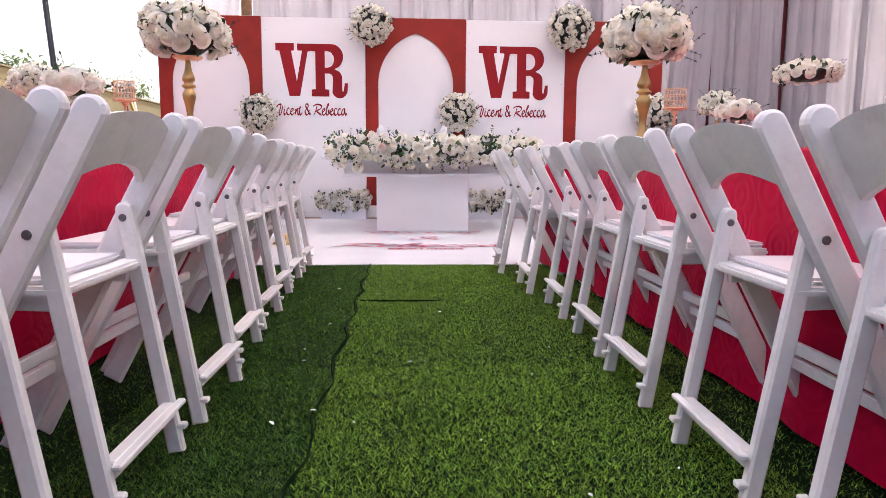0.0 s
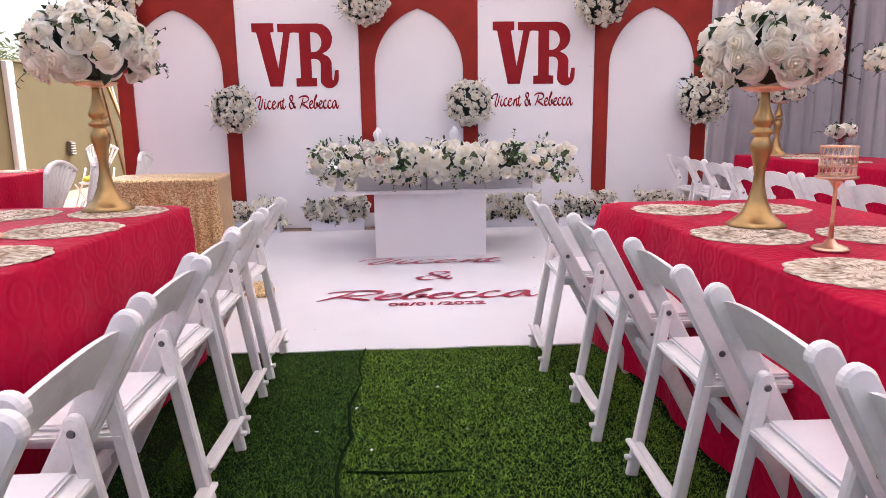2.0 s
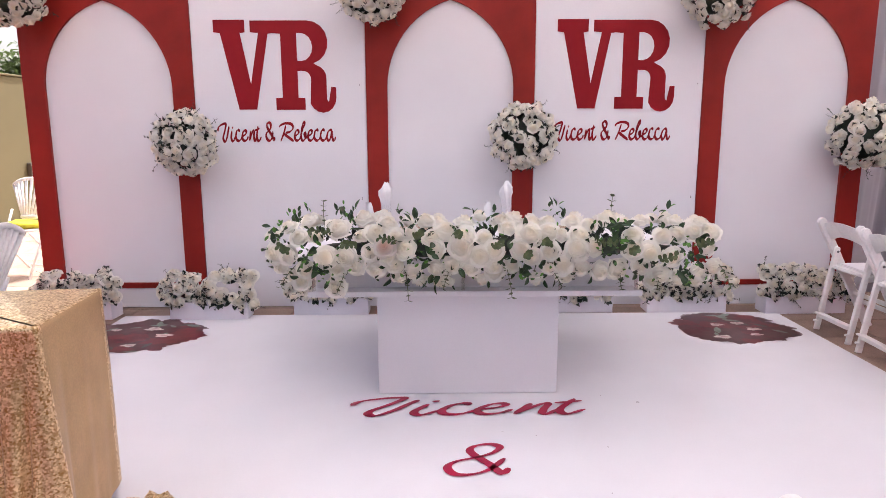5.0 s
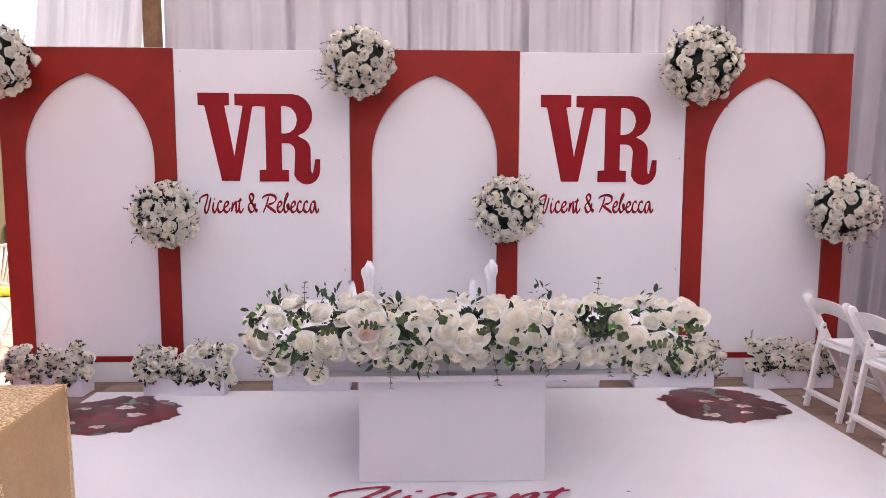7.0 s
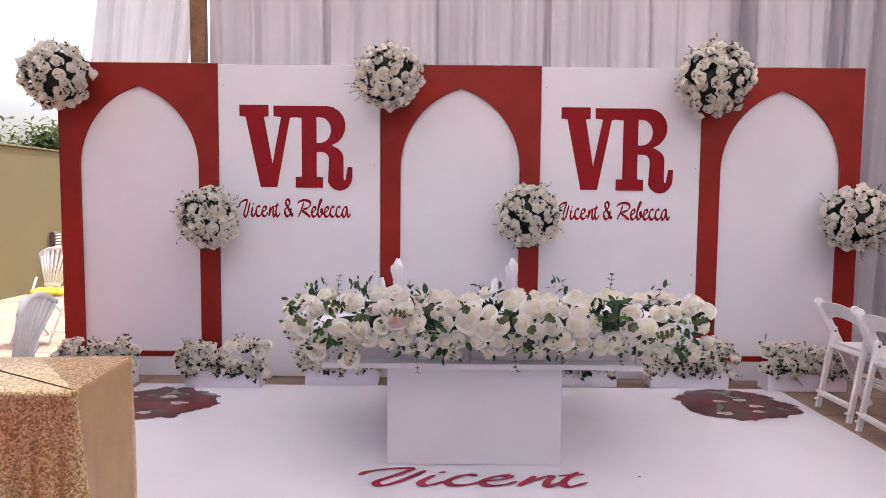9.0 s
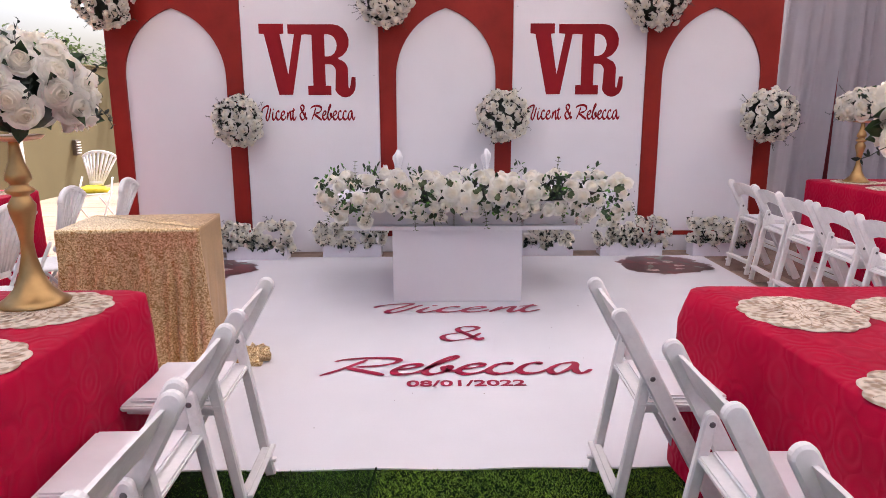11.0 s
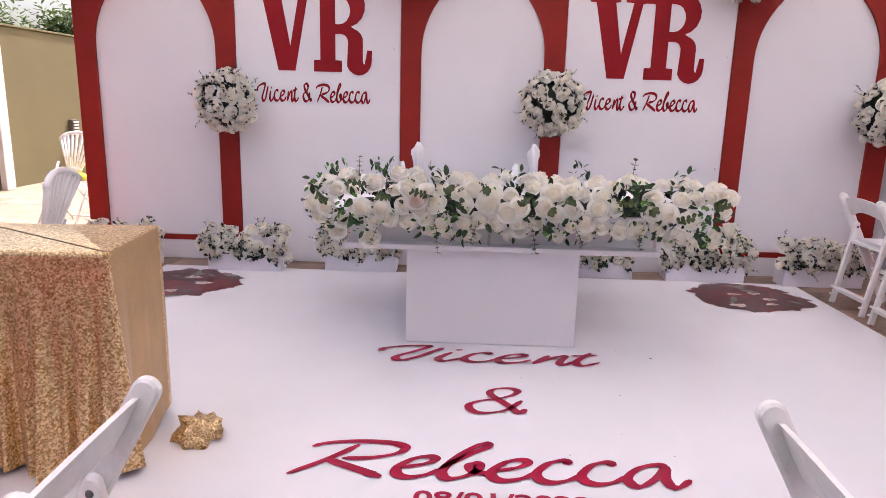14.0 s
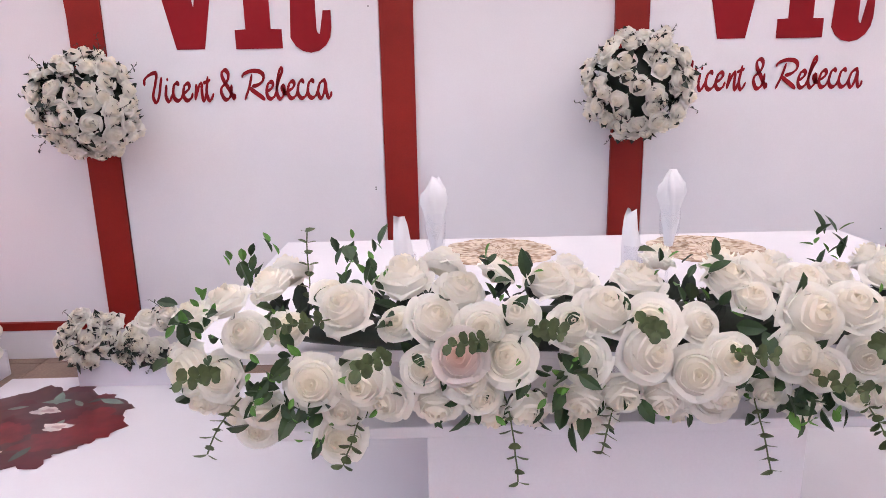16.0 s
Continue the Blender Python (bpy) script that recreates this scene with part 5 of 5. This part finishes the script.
def glass_stand(x, y, z, h, seed):
    v = thing("glass_flower_stand", "tall clear glass stand carrying a flat dome of white silk roses", "centrepiece", pose(x, y, z), "table centrepieces")
    part("stem", lathe([(0.07, 0), (0.072, 0.008), (0.02, 0.02), (0.014, 0.05), (0.014, h - 0.04), (0.03, h - 0.01), (0.06, h)], 20), GLASS, v, smooth=True)
    q = random.Random(seed)
    core((0.19, 0.19, 0.07), LEAF_SHADOWY, v, (0, 0, h + 0.06))
    spots = []
    for nrm in sphere_points(64, q):
        if nrm.z < -0.5:
            continue
        at = Vector((nrm.x * 0.27, nrm.y * 0.27, h + 0.07 + nrm.z * 0.10))
        put_rose(v, at, nrm, 0.055, q)
        spots.append((at - nrm * 0.03, nrm))
    foliage(v, [s_ for s_ in spots for _ in range(3)], q, LEAF, 0.085)
    twigs(v, q.sample(spots, 10), q, 0.13)
    return v


def candle_holder(x, y, z):
    c = thing("candle_holder", "rose-gold stand with an openwork crystal candle cup", "candle holder", pose(x, y, z), "candle holders")
    part("base", lathe([(0.052, 0), (0.055, 0.005), (0.048, 0.012), (0.022, 0.020), (0.010, 0.035)], 20), ROSEGOLD, c, smooth=True)
    part("stem", lathe([(0.008, 0.03), (0.006, 0.10), (0.006, 0.19), (0.016, 0.205), (0.020, 0.215)], 14), ROSEGOLD, c, smooth=True)
    part("dish", lathe([(0.02, 0.214), (0.058, 0.220), (0.060, 0.226), (0.02, 0.222)], 20), ROSEGOLD, c, smooth=True)
    part("glass_cup", lathe([(0.041, 0.226), (0.043, 0.312), (0.041, 0.312), (0.039, 0.229)], 20), GLASS, c, smooth=True)
    bm = bmesh.new()
    for ring_, zz in enumerate((0.232, 0.258, 0.285, 0.314)):
        tube([(0.049 * math.cos(a), 0.049 * math.sin(a), zz) for a in (math.tau * k / 20 for k in range(21))], 0.0028, 5, bm)
    for k in range(20):
        a = math.tau * k / 20
        tube([(0.049 * math.cos(a + s_), 0.049 * math.sin(a + s_), zz) for s_, zz in ((0, 0.228), (0.16, 0.258), (0, 0.285), (0.16, 0.318))], 0.0024, 4, bm)
    tagged(part("openwork_cup", bm, ROSEGOLD, c, "rose-gold wire openwork"), kind="stuff")
    return c


def bowl_vase(x, y, z, seed, size=1.0):
    b = thing("cut_glass_vase", "cut-glass vase holding a few large white silk flowers", "vase", pose(x, y, z) @ Matrix.Scale(size, 4), "table centrepieces")
    part("glass", lathe([(0.044, 0), (0.046, 0.006), (0.040, 0.03), (0.036, 0.07), (0.042, 0.15), (0.052, 0.200), (0.048, 0.200), (0.038, 0.15), (0.031, 0.07), (0.033, 0.012)], 12), CUT_GLASS, b)
    q = random.Random(seed)
    core((0.07, 0.07, 0.03), LEAF, b, (0, 0, 0.21))
    spots = []
    for nrm in sphere_points(22, q):
        if nrm.z < -0.25:
            continue
        at = Vector((nrm.x * 0.095, nrm.y * 0.095, 0.235 + nrm.z * 0.045))
        put_rose(b, at, nrm, 0.052, q)
        spots.append((at - nrm * 0.02, nrm))
    foliage(b, [s_ for s_ in spots for _ in range(2)], q, LEAF, 0.07)
    twigs(b, q.sample(spots, 5), q, 0.12)
    return b


gold_vase(1.19, 3.90, TZ_LOW + 0.006, 0.490, 1, 0.238)
gold_vase(-1.415, 4.42, TZ_HIGH + 0.006, 0.52, 2)
gold_vase(3.52, 8.02, TZ + 0.006, 0.50, 3, 0.22)
gold_vase(-3.50, 6.70, TZ + 0.006, 0.50, 4, 0.25)
candle_holder(1.18, 3.43, TZ_LOW + 0.001)
candle_holder(-1.52, 3.74, TZ_HIGH + 0.001)
bowl_vase(1.22, 2.90, TZ_LOW + 0.006, 5, 0.68)
bowl_vase(-1.55, 3.28, TZ_HIGH + 0.006, 6)
bowl_vase(1.54, 2.32, TZ_LOW + 0.006, 7, 0.75)
glass_stand(3.66, 6.50, TZ + 0.006, 0.72, 8)
glass_stand(-3.50, 5.50, TZ + 0.006, 0.70, 9)
bowl_vase(3.70, 7.30, TZ + 0.001, 10)


# ---- yard: wall, pillars, lamp, planks, paving, trees ----
WALL_X = -6.25
yard_wall = part("wall_west", rbox(WALL_X - 0.2, WALL_X, -12, 19.6, -0.02, 2.12, 0.01), OLIVE, None, "olive painted yard wall")
tagged(yard_wall, kind="structure", category="wall")
end_wall = part("wall_north", rbox(WALL_X, 14, 19.6, 19.8, -0.02, 2.10, 0.01), OLIVE, None, "olive painted yard wall")
tagged(end_wall, kind="structure", category="wall")
coping = part("trim", rbox(WALL_X - 0.22, WALL_X + 0.02, -12, 19.6, 2.123, 2.15, 0.004), OLIVE, None, "wall coping")
tagged(coping, kind="structure", category="wall coping")
for y in (12.25, 6.0, 0.0):
    p_ = part("pillar", rbox(WALL_X + 0.004, WALL_X + 0.09, y - 0.09, y + 0.09, -0.012, 2.118, 0.008), WHITE_WALL, None, "white painted pillar on the yard wall")
    tagged(p_, kind="structure", category="pillar")
lamp = thing("wall_lamp", "brown louvred outdoor lamp fixed to the yard wall", "wall lamp", pose(WALL_X, 13.9, 0.74))
part("housing", rbox(0.002, 0.07, -0.07, 0.07, -0.13, 0.13, 0.01), LAMP_BROWN, lamp)
for k in range(5):
    part("louvre", rbox(0.071, 0.095, -0.065, 0.065, -0.10 + 0.045 * k, -0.08 + 0.045 * k, 0.003), WHITE_WALL, lamp)
for k, (y, dx, col) in enumerate(((15.15, 0.45, WOOD), (15.35, 0.75, GOLD), (15.55, 0.5, WHITE_WALL))):
    pl = thing("leaning_plank", "long plank leaning against the yard wall", "plank")
    part("board", beam((WALL_X + dx, y, 0.0), (WALL_X + 0.06, y + 0.15, 2.05), 0.05, 0.05, 0.004), col, pl)


def tree(x, y, h, crown, seed):
    t = thing("tree", "leafy green tree beyond the yard wall", "tree", pose(x, y, -0.02), "trees beyond the wall")
    q = random.Random(seed)
    bm = tube([(0, 0, 0), (0.05, 0.03, h * 0.4), (-0.03, 0.06, h * 0.75)], [0.13, 0.10, 0.06], 8)
    tips = []
    for k in range(11):
        a, el = q.uniform(0, math.tau), q.uniform(0.15, 1.3)
        base = Vector((0, 0.05, h * q.uniform(0.45, 0.75)))
        tip = base + Vector((math.cos(a) * math.cos(el), math.sin(a) * math.cos(el), math.sin(el))) * crown * q.uniform(0.7, 1.15)
        mid = (base + tip) / 2 + Vector((q.uniform(-0.1, 0.1), q.uniform(-0.1, 0.1), 0.08))
        tube([base, mid, tip], [0.035, 0.02, 0.007], 6, bm)
        tips += [mid, tip, (mid + tip) / 2]
    part("trunk", bm, BARK, t, smooth=True)
    bm = bmesh.new()
    for tip in tips:
        for _ in range(150):
            at = tip + Vector((q.gauss(0, 0.22), q.gauss(0, 0.22), q.gauss(0, 0.18)))
            add_leaf(bm, at, Vector((q.uniform(-1, 1), q.uniform(-1, 1), q.uniform(-0.8, 0.5))), Vector((0, 0, 1)), q.uniform(0.08, 0.16))
    part("crown", bm, TREE_LEAF, t)


tree(-8.2, 14.0, 2.75, 0.85, 1)
tree(-7.9, 16.6, 2.6, 0.8, 2)
tree(-9.0, 11.9, 2.9, 0.9, 3)
tree(-7.9, 19.0, 2.7, 0.85, 4)

# paving beside and behind the mat, slab by slab
paving = thing("pavement", "brown concrete pavers around the stage mat", "pavement", kind="structure")
slab = mesh_of(rbox(-0.197, 0.197, -0.197, 0.197, -0.010, 0.0, 0.003), "paver", PAVER)
for i in range(-15, 17):
    for j in range(12, 38):
        x, y = 0.4 * i + 0.2, 0.4 * j + 0.1
        if (4.75 < y < 8.3 and abs(x) < 2.2) or not (-6.2 < x < 6.6) or (y > 9.6 and x > -1.5):
            continue
        ob = new("paver", slab)
        ob.parent = paving
        ob.matrix_basis = pose(x, y, rng.uniform(-0.0035, -0.0015))

# pale scraps trodden into the turf
bm = bmesh.new()
q = random.Random(9)
for _ in range(26):
    x, y = q.uniform(-0.5, 0.5), q.uniform(1.2, 4.5)
    add_leaf(bm, Vector((x, y, 0.009)), Vector((q.uniform(-1, 1), q.uniform(-1, 1), 0.1)), Vector((0, 0, 1)), q.uniform(0.010, 0.022))
scraps = part("petal_scraps", bm, NAPKIN, None, "small pale petal scraps lying on the turf")
tagged(scraps, kind="stuff", category="litter")

# dark crumbs on the white mat
bm = bmesh.new()
for _ in range(14):
    add_leaf(bm, Vector((q.uniform(-1.2, 1.3), q.uniform(5.0, 7.2), 0.0085)), Vector((q.uniform(-1, 1), q.uniform(-1, 1), 0.05)), Vector((0, 0, 1)), q.uniform(0.006, 0.012))
add_leaf(bm, Vector((0.885, 6.842, 0.0085)), Vector((1, 0.1, 0.05)), Vector((0, 0, 1)), 0.022)
crumbs = part("dry_crumbs", bm, BARK, None, "small dark dry crumbs lying on the white mat")
tagged(crumbs, kind="stuff", category="litter")
